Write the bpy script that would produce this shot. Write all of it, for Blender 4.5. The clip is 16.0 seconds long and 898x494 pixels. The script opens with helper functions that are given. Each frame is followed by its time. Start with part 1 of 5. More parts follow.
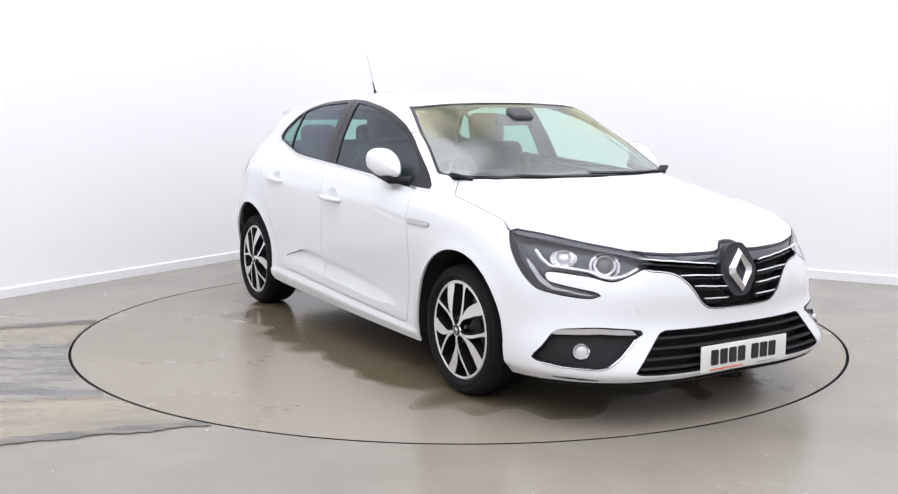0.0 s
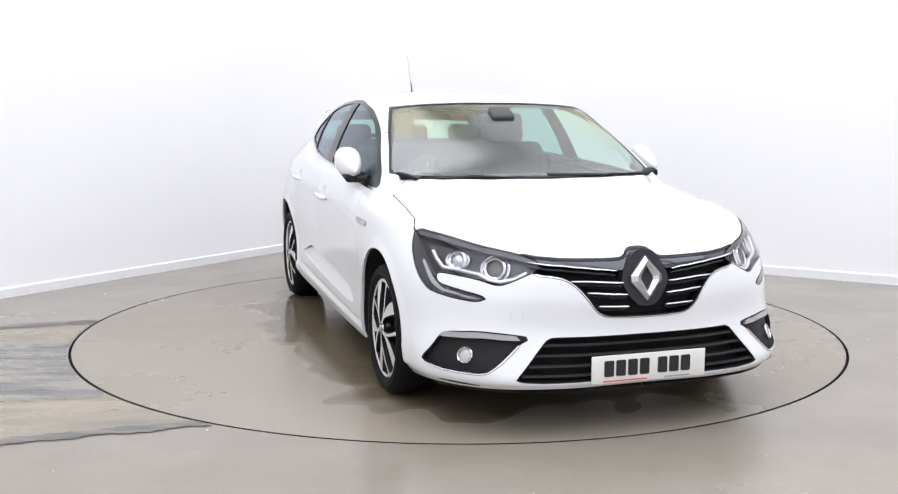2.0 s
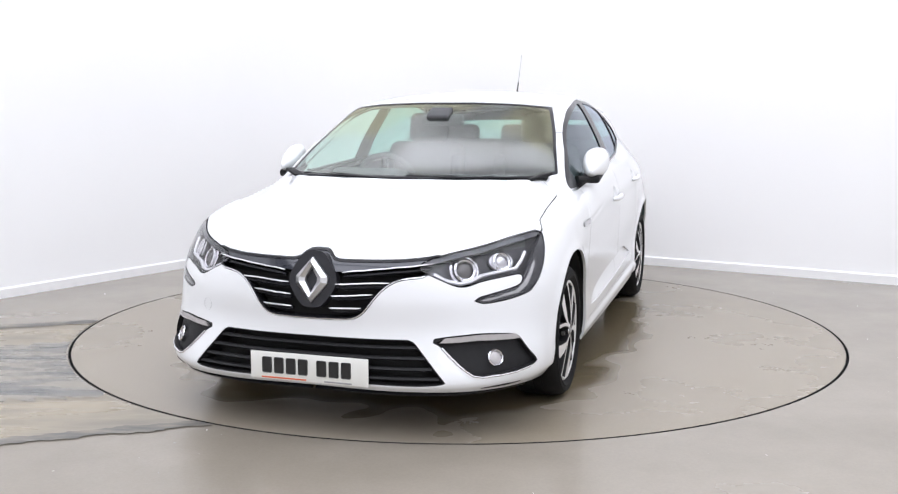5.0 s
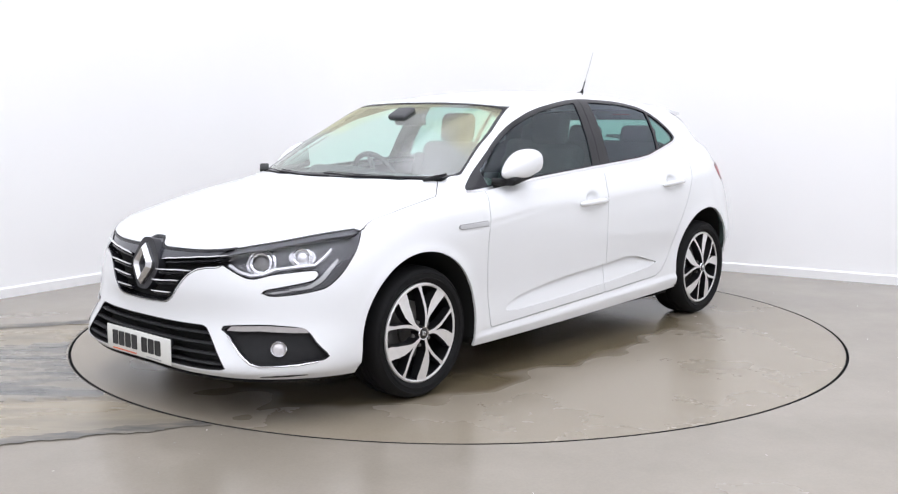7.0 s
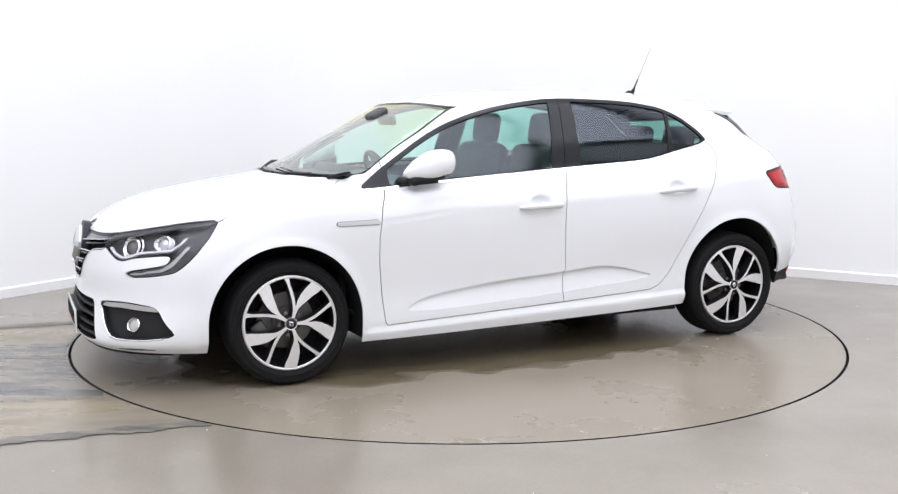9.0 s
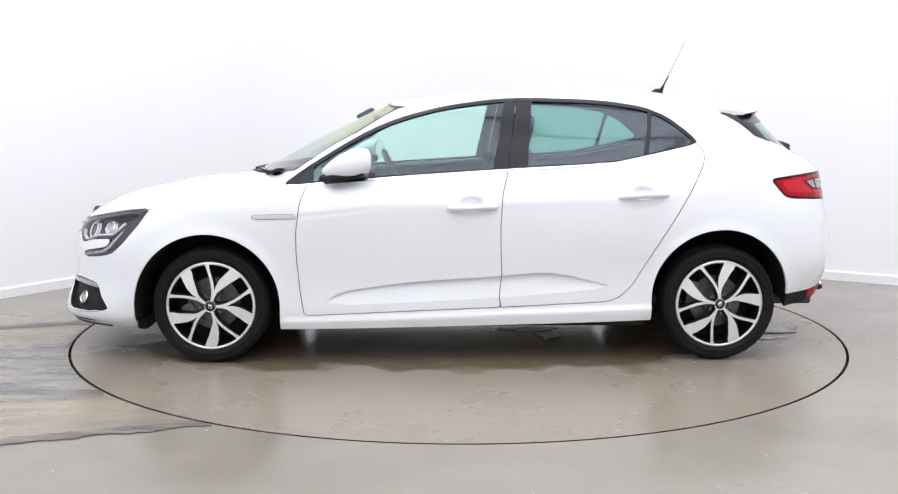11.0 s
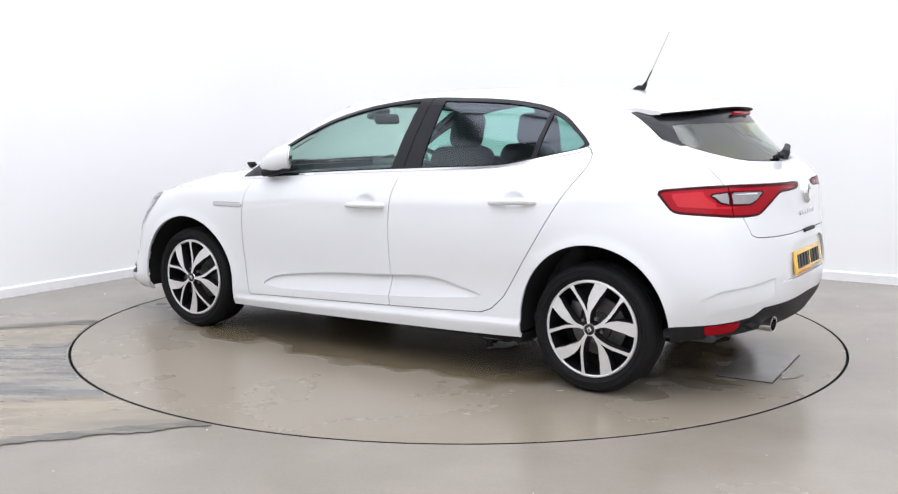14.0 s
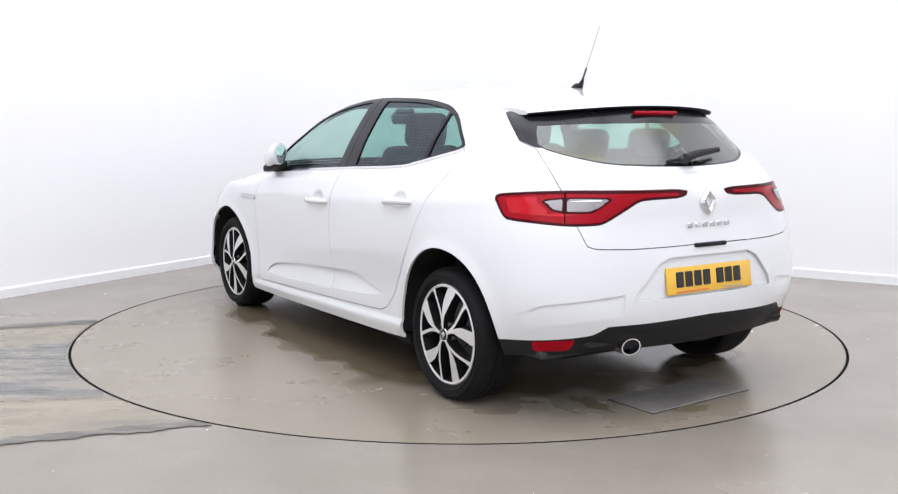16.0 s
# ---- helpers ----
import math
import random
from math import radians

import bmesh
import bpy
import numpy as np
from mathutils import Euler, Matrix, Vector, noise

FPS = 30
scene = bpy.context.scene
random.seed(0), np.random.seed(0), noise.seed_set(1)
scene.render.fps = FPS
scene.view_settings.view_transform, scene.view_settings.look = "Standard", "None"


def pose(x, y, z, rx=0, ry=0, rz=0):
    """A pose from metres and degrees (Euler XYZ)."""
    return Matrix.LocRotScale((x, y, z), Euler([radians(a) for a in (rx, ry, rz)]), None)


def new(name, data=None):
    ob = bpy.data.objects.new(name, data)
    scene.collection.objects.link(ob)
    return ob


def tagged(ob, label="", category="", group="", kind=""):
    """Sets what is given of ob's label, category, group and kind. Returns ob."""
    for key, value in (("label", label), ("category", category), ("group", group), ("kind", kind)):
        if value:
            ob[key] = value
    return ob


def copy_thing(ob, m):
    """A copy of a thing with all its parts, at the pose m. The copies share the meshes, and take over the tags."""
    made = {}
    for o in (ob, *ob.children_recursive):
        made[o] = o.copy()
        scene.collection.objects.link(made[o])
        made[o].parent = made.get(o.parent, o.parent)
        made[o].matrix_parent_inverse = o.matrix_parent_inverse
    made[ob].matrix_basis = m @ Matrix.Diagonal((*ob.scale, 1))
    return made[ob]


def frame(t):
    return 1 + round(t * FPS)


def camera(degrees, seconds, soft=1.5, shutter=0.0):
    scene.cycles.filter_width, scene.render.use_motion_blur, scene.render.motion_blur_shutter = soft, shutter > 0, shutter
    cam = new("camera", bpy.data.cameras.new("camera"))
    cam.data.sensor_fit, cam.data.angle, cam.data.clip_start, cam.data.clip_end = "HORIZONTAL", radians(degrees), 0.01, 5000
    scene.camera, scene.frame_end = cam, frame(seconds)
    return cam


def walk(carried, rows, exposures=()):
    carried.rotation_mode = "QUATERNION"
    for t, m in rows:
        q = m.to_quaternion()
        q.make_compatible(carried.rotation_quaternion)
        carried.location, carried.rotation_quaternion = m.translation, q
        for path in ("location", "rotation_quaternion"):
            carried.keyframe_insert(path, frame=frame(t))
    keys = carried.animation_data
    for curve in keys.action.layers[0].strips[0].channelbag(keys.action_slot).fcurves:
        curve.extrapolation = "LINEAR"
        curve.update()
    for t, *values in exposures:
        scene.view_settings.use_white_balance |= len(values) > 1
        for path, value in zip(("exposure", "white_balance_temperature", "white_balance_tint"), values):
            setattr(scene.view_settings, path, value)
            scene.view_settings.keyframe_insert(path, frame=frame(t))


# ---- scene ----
cam = camera(48.88, 16.0, soft=1.25)
EYE = pose(0.0, -6.035, 1.294, 90 - 7.632, 0, 0.502) @ pose(0, 0, 0, 0, 0, 0.074)
walk(cam, [(0.0, EYE), (16.0, EYE)], exposures=[(0.0, 0.0), (16.0, 0.0)])

# heading of the turntable (degrees) by time: it starts from rest and then turns evenly
TURN = [(0.0, -58.19), (0.5, -59.03), (1.0, -61.52), (1.5, -65.55), (2.0, -71.25), (2.5, -77.15), (3.0, -83.2), (3.5, -89.2),
        (4.0, -95.25), (4.5, -101.2), (5.0, -107.2), (6.0, -119.25), (7.0, -131.25), (7.5, -137.15), (8.0, -143.1),
        (8.5, -149.0), (9.0, -154.9), (10.0, -166.4), (11.0, -177.75), (11.5, -183.5), (12.0, -189.3), (12.5, -195.15), (13.0, -201.05),
        (13.5, -207.0), (14.0, -212.9), (14.5, -218.85), (15.0, -224.9), (15.5, -230.9), (16.0, -236.85)]
CAR_ON_TABLE = (-0.013, 0.066, 0.0)

# ---- world and light ----
world = bpy.data.worlds.new("room_dark")
scene.world = world
world.use_nodes = True
world.node_tree.nodes["Background"].inputs[0].default_value = (0.9, 0.93, 1.0, 1)
world.node_tree.nodes["Background"].inputs[1].default_value = 0.3


def area(name, m, sx, sy, power, colour=(1, 1, 1)):
    d = bpy.data.lights.new(name, "AREA")
    d.shape, d.size, d.size_y, d.energy, d.color = "RECTANGLE", sx, sy, power, colour
    ob = new(name, d)
    ob.matrix_world = m
    return ob


CEIL = 6.6
# rows of diffuse light panels across the studio ceiling
for k in range(5):
    area("ceiling_panel", Matrix.Translation((0.2, -5.1, CEIL - 0.06)) @ pose(0, 0, 0, 0, 0, -27.8) @ pose(0, 5.6 - 2.8 * k, 0), 11.2, 2.5, 275, (0.94, 0.957, 1.045))


# ---- materials ----
def material(name, colour, rough=0.5, metal=0.0, coat=0.0, noise_scale=0.0, vary=0.0, bump=0.0, bump_scale=200.0, spec=0.5, rough_vary=0.0):
    m = bpy.data.materials.new(name)
    m.use_nodes = True
    nt = m.node_tree
    b = nt.nodes["Principled BSDF"]
    b.inputs["Base Color"].default_value = (*colour, 1)
    b.inputs["Roughness"].default_value = rough
    b.inputs["Metallic"].default_value = metal
    b.inputs["Coat Weight"].default_value = coat
    b.inputs["Coat Roughness"].default_value = 0.03
    b.inputs["Specular IOR Level"].default_value = spec
    if noise_scale or bump:
        tc = nt.nodes.new("ShaderNodeTexCoord")
    if noise_scale:
        n = nt.nodes.new("ShaderNodeTexNoise")
        n.inputs["Scale"].default_value, n.inputs["Detail"].default_value = noise_scale, 6
        nt.links.new(tc.outputs["Object"], n.inputs["Vector"])
        mix = nt.nodes.new("ShaderNodeMix")
        mix.data_type = "RGBA"
        lo, hi = [c * (1 - vary) for c in colour], [min(1, c * (1 + vary)) for c in colour]
        mix.inputs["A"].default_value, mix.inputs["B"].default_value = (*lo, 1), (*hi, 1)
        nt.links.new(n.outputs["Fac"], mix.inputs["Factor"])
        nt.links.new(mix.outputs["Result"], b.inputs["Base Color"])
        if rough_vary:
            mr = nt.nodes.new("ShaderNodeMapRange")
            mr.inputs["From Min"].default_value, mr.inputs["From Max"].default_value = 0.3, 0.7
            mr.inputs["To Min"].default_value, mr.inputs["To Max"].default_value = rough - rough_vary, rough + rough_vary
            nt.links.new(n.outputs["Fac"], mr.inputs["Value"])
            nt.links.new(mr.outputs["Result"], b.inputs["Roughness"])
    if bump:
        n2 = nt.nodes.new("ShaderNodeTexNoise")
        n2.inputs["Scale"].default_value, n2.inputs["Detail"].default_value = bump_scale, 4
        nt.links.new(tc.outputs["Object"], n2.inputs["Vector"])
        bp = nt.nodes.new("ShaderNodeBump")
        bp.inputs["Strength"].default_value, bp.inputs["Distance"].default_value = bump, 0.002
        nt.links.new(n2.outputs["Fac"], bp.inputs["Height"])
        nt.links.new(bp.outputs["Normal"], b.inputs["Normal"])
    return m


WHITE = material("white_car_paint", (0.735, 0.745, 0.755), 0.28, 0, 1.0, 3.0, 0.012)
BLACK_GLOSS = material("gloss_black_trim", (0.012, 0.012, 0.015), 0.2, 0, 0.0, 8, 0.2, spec=0.28)
PIANO = material("grey_black_lacquer", (0.03, 0.032, 0.042), 0.16, 0.2, 0.8, 8, 0.15)
PLASTIC = material("black_grained_plastic", (0.014, 0.014, 0.015), 0.55, 0, 0, 30, 0.25, 0.25, 700, spec=0.2)
LINER = material("dull_black_liner", (0.004, 0.004, 0.004), 0.9, 0, 0, 12, 0.3, 0.3, 90)
RUBBER = material("black_tyre_rubber", (0.007, 0.007, 0.0075), 0.7, 0, 0, 14, 0.3, 0.25, 400, spec=0.2)
CHROME = material("bright_chrome", (0.78, 0.78, 0.8), 0.12, 1.0, 0, 20, 0.05)
SATIN = material("satin_silver", (0.62, 0.62, 0.63), 0.3, 1.0, 0, 40, 0.06)
ALLOY = material("machined_alloy_face", (0.74, 0.73, 0.72), 0.45, 0.55, 0.3, 60, 0.08, 0.06, 900)
ALLOY_BLACK = material("black_painted_alloy", (0.008, 0.008, 0.009), 0.35, 0.0, 0.15, 30, 0.2)
STEEL = material("brake_steel", (0.16, 0.155, 0.15), 0.5, 0.8, 0, 40, 0.3)
RED = material("red_lamp_lens", (0.31, 0.002, 0.009), 0.2, 0, 0.0, 40, 0.1, spec=0.14)
RED_DARK = material("dark_red_lamp_lens", (0.05, 0.001, 0.004), 0.2, 0, 0.0, 40, 0.1, spec=0.12)
LAMP_WHITE = material("frosted_lamp_insert", (0.46, 0.44, 0.44), 0.25, 0.3, 1.0, 60, 0.1)
LAMP_GREY = material("grey_reversing_insert", (0.27, 0.255, 0.26), 0.25, 0.3, 0.4, 60, 0.1)
LAMP_DARK = material("dark_lamp_housing", (0.07, 0.07, 0.075), 0.3, 0.5, 0, 30, 0.2)
CLOTH = material("dark_grey_seat_cloth", (0.032, 0.033, 0.036), 0.85, 0, 0, 40, 0.25, 0.4, 600)
DASH = material("dark_dashboard_plastic", (0.06, 0.061, 0.065), 0.6, 0, 0, 30, 0.15, 0.3, 500)
LINING = material("pale_grey_headlining", (0.42, 0.41, 0.4), 0.9, 0, 0, 30, 0.05, 0.2, 600)
PLATE_WHITE = material("white_plate", (0.72, 0.72, 0.68), 0.25, 0, 0.5, 20, 0.03)
PLATE_YELLOW = material("yellow_plate", (0.8, 0.47, 0.04), 0.25, 0, 0.5, 20, 0.03)
INK = material("black_plate_print", (0.012, 0.012, 0.012), 0.4)
PRINT_RED = material("orange_red_print", (0.6, 0.12, 0.04), 0.5)
PRINT_GREY = material("grey_print", (0.3, 0.3, 0.3), 0.5)
PAINT_WALL = material("white_wall_paint", (0.89, 0.89, 0.892), 0.7, 0, 0, 0.8, 0.012, 0.08, 120)
PAINT_TRIM = material("white_gloss_paint", (0.86, 0.86, 0.86), 0.35, 0, 0, 3, 0.01)
MIRROR = material("mirror_glass", (0.85, 0.87, 0.88), 0.02, 1.0)


def glass(name, tint, gloss=(1, 1, 1), strength=0.05, blur=0.02, glare=0.0, lean=0.0):
    m = bpy.data.materials.new(name)
    m.use_nodes = True
    nt = m.node_tree
    nt.nodes.remove(nt.nodes["Principled BSDF"])
    out = nt.nodes["Material Output"]
    tr, gl = nt.nodes.new("ShaderNodeBsdfTransparent"), nt.nodes.new("ShaderNodeBsdfGlossy")
    tr.inputs["Color"].default_value = (*tint, 1)
    gl.inputs["Color"].default_value = (*gloss, 1)
    gl.inputs["Roughness"].default_value = blur
    if glare:
        # glare colours painted into the gloss: pale yellow to pale blue, shifting with height
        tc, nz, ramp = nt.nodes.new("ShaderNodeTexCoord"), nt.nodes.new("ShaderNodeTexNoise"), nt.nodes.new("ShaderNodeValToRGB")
        nz.inputs["Scale"].default_value, nz.inputs["Detail"].default_value = glare, 1.0
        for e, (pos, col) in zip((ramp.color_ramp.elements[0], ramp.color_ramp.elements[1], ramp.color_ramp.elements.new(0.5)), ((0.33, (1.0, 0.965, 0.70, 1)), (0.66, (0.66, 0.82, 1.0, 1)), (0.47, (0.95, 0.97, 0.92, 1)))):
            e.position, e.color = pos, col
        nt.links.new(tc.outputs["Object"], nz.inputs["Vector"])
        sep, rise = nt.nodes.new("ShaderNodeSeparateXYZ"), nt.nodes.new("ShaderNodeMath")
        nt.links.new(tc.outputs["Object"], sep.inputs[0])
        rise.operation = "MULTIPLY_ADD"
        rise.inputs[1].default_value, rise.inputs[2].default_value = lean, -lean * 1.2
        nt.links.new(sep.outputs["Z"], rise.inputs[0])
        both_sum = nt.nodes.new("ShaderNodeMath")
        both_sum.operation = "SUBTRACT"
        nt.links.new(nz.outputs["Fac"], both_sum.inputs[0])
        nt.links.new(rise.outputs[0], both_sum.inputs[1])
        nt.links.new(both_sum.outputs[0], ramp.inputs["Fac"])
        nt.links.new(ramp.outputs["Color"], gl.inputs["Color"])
    lw, mix = nt.nodes.new("ShaderNodeLayerWeight"), nt.nodes.new("ShaderNodeMixShader")
    lw.inputs["Blend"].default_value = 0.5
    power, scale = nt.nodes.new("ShaderNodeMath"), nt.nodes.new("ShaderNodeMath")
    power.operation, scale.operation = "POWER", "MULTIPLY_ADD"
    power.inputs[1].default_value, scale.inputs[1].default_value, scale.inputs[2].default_value = 5.0, 0.9, strength
    scale.use_clamp = True
    nt.links.new(lw.outputs["Facing"], power.inputs[0])
    nt.links.new(power.outputs[0], scale.inputs[0])
    nt.links.new(scale.outputs[0], mix.inputs[0])
    nt.links.new(tr.outputs[0], mix.inputs[1])
    nt.links.new(gl.outputs[0], mix.inputs[2])
    nt.links.new(mix.outputs[0], out.inputs["Surface"])
    return m


GLASS = glass("green_tinted_glass", (0.72, 0.92, 0.85), (0.85, 0.92, 1.0), 0.065, 0.08)
GLASS_DARK = glass("dark_green_privacy_glass", (0.36, 0.64, 0.57), (0.82, 0.88, 1.0), 0.075, 0.09)
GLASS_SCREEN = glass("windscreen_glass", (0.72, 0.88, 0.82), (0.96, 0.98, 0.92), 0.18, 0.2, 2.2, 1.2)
CLEAR = glass("clear_lamp_cover", (0.93, 0.93, 0.95), (1, 1, 1), 0.03)


def concrete(name, c0, c1, scale, rough, gloss_vary, stretch=(1, 1, 1), bump=0.04, spec=0.5, wave=0.0, turn=0):
    """Concrete with broad stains, fine grain and uneven gloss."""
    m = material(name, c0, rough, spec=spec)
    nt = m.node_tree
    b = nt.nodes["Principled BSDF"]
    tc, mp = nt.nodes.new("ShaderNodeTexCoord"), nt.nodes.new("ShaderNodeMapping")
    mp.inputs["Scale"].default_value = stretch
    mp.inputs["Location"].default_value = (0, 0, 0.37)
    mp.inputs["Rotation"].default_value = (0, 0, radians(-turn))
    nt.links.new(tc.outputs["Object"], mp.inputs["Vector"])
    big, fine = nt.nodes.new("ShaderNodeTexNoise"), nt.nodes.new("ShaderNodeTexNoise")
    big.inputs["Scale"].default_value, big.inputs["Detail"].default_value, big.inputs["Roughness"].default_value = scale, 7, 0.6
    fine.inputs["Scale"].default_value, fine.inputs["Detail"].default_value = 90, 3
    for n in (big, fine):
        nt.links.new(mp.outputs["Vector"], n.inputs["Vector"])
    ramp = nt.nodes.new("ShaderNodeMapRange")
    ramp.interpolation_type = "SMOOTHSTEP"
    ramp.inputs["From Min"].default_value, ramp.inputs["From Max"].default_value = 0.28, 0.72
    nt.links.new(big.outputs["Fac"], ramp.inputs["Value"])
    mix, grain = nt.nodes.new("ShaderNodeMix"), nt.nodes.new("ShaderNodeMix")
    mix.data_type = grain.data_type = "RGBA"
    mix.inputs["A"].default_value, mix.inputs["B"].default_value = (*c0, 1), (*c1, 1)
    nt.links.new(ramp.outputs["Result"], mix.inputs["Factor"])
    grain.blend_type = "OVERLAY"
    grain.inputs["Factor"].default_value = 0.07
    nt.links.new(mix.outputs["Result"], grain.inputs["A"])
    nt.links.new(fine.outputs["Fac"], grain.inputs["B"])
    nt.links.new(grain.outputs["Result"], b.inputs["Base Color"])
    rr = nt.nodes.new("ShaderNodeMapRange")
    rr.interpolation_type = "SMOOTHSTEP"
    rr.inputs["From Min"].default_value, rr.inputs["From Max"].default_value = 0.2, 0.8
    rr.inputs["To Min"].default_value, rr.inputs["To Max"].default_value = rough - gloss_vary, rough + gloss_vary
    nt.links.new(big.outputs["Fac"], rr.inputs["Value"])
    nt.links.new(rr.outputs["Result"], b.inputs["Roughness"])
    bp = nt.nodes.new("ShaderNodeBump")
    bp.inputs["Strength"].default_value, bp.inputs["Distance"].default_value = bump, 0.003
    nt.links.new(fine.outputs["Fac"], bp.inputs["Height"])
    if wave:
        slow, wv = nt.nodes.new("ShaderNodeTexNoise"), nt.nodes.new("ShaderNodeBump")
        slow.inputs["Scale"].default_value, slow.inputs["Detail"].default_value = 4.5, 2
        nt.links.new(mp.outputs["Vector"], slow.inputs["Vector"])
        wv.inputs["Strength"].default_value, wv.inputs["Distance"].default_value = wave, 0.012
        nt.links.new(slow.outputs["Fac"], wv.inputs["Height"])
        nt.links.new(wv.outputs["Normal"], bp.inputs["Normal"])
    nt.links.new(bp.outputs["Normal"], b.inputs["Normal"])
    return m


FLOOR = concrete("sealed_concrete", (0.228, 0.203, 0.165), (0.287, 0.257, 0.215), 0.9, 0.24, 0.05)
TABLE = concrete("sealed_turntable_concrete", (0.243, 0.209, 0.158), (0.285, 0.249, 0.197), 0.8, 0.27, 0.05)
WET = concrete("wet_drip_concrete", (0.18, 0.145, 0.088), (0.22, 0.183, 0.122), 1.6, 0.14, 0.03, bump=0.05, wave=0.3)
PATCH = concrete("worn_channel_concrete", (0.31, 0.262, 0.185), (0.20, 0.18, 0.145), 2.6, 0.3, 0.08, (0.5, 2.2, 1), turn=19.3)
PATCH_GREY = concrete("grey_channel_skim", (0.085, 0.088, 0.09), (0.285, 0.26, 0.215), 4.2, 0.26, 0.08, (0.5, 2.2, 1), turn=19.3)
JOINT = concrete("dark_joint_mortar", (0.055, 0.056, 0.058), (0.25, 0.225, 0.185), 9, 0.4, 0.1, (0.6, 2.4, 1), turn=19.3)
HATCH = concrete("scuffed_hatch_plate", (0.20, 0.19, 0.17), (0.27, 0.255, 0.235), 5, 0.2, 0.08)


def stained_shaded_table(m, wet_shade0, wet_shade1, centre, half, power, ragged):
    """Adds a soft-edged damp stain with the car's shade in its colour: darker and glossier inside a ragged rounded
    field.
    """
    nt = m.node_tree
    b = nt.nodes["Principled BSDF"]

    def math_node(op, x, y):
        n = nt.nodes.new("ShaderNodeMath")
        n.operation = op
        for k, v in enumerate((x, y)):
            if isinstance(v, (int, float)):
                n.inputs[k].default_value = v
            elif v is not None:
                nt.links.new(v, n.inputs[k])
        return n.outputs[0]

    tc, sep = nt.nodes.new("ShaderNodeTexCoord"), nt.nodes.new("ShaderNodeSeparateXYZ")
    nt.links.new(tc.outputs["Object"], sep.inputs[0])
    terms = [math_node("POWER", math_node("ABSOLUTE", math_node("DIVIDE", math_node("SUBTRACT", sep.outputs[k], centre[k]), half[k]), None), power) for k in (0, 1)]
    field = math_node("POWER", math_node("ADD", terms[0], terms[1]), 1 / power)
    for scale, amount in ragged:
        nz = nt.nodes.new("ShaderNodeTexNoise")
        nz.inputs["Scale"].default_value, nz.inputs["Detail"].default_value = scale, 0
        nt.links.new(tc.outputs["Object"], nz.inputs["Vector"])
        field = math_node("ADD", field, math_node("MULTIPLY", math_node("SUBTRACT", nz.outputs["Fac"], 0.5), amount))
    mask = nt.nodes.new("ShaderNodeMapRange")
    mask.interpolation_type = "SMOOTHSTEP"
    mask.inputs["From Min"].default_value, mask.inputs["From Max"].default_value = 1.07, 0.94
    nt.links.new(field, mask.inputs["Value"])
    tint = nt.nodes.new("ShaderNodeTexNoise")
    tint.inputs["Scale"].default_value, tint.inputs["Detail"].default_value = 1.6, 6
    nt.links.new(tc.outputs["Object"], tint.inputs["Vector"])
    wet_shade, over = nt.nodes.new("ShaderNodeMix"), nt.nodes.new("ShaderNodeMix")
    wet_shade.data_type = over.data_type = "RGBA"
    wet_shade.inputs["A"].default_value, wet_shade.inputs["B"].default_value = (*wet_shade0, 1), (*wet_shade1, 1)
    nt.links.new(tint.outputs["Fac"], wet_shade.inputs["Factor"])
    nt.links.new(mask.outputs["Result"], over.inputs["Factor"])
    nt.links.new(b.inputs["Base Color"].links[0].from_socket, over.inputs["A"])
    nt.links.new(wet_shade.outputs["Result"], over.inputs["B"])
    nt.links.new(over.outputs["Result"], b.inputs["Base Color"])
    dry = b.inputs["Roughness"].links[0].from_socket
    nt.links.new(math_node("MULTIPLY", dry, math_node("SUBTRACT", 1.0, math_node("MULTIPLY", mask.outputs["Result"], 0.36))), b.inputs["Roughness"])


# damp field, its colour deepened further for the shade round the car
stained_shaded_table(TABLE, (0.118, 0.093, 0.055), (0.168, 0.136, 0.088), (0.1, 0.0), (1.72, 1.08), 3.6, ((2.1, 0.28), (4.6, 0.30)))


ROD = material("grey_aerial_rod", (0.42, 0.42, 0.42), 0.4, 0.5)
BRIGHT = material("bright_trim", (0.86, 0.86, 0.87), 0.2, 0.5, 0.3, 20, 0.04)
SHIELD = material("satin_black_emblem_ground", (0.02, 0.02, 0.024), 0.4, 0, 0, 20, 0.2, spec=0.35)
FIN_BLACK = material("smoked_black_trim", (0.012, 0.012, 0.014), 0.22, 0, 0, 20, 0.2, spec=0.35)
REAR_GLASS_M = glass("tinted_rear_screen_glass", (0.42, 0.64, 0.58), (0.98, 0.97, 0.88), 0.14, 0.2, 2.6, -0.6)
DAYLIGHT = material("unlit_daytime_light", (0.36, 0.36, 0.37), 0.22, 0.3, 0.3, 30, 0.1)
RED_BRIGHT = material("bright_red_lamp_lens", (0.47, 0.006, 0.014), 0.15, 0, 0, 40, 0.1, spec=0.25)
HOOK = material("smoked_lamp_trim", (0.045, 0.045, 0.05), 0.38, 0.2, 0, 30, 0.15, spec=0.35)
CLEAR_STRIP = material("clear_running_lamp", (0.33, 0.31, 0.3), 0.25, 0.2, 0.5, 60, 0.12)
# ---- helpers for building ----
def link_mesh(name, me, mat, parent=None, label=""):
    if mat and not me.materials:
        me.materials.append(mat)
    ob = new(name, me)
    if parent:
        ob.parent = parent
    return tagged(ob, label)


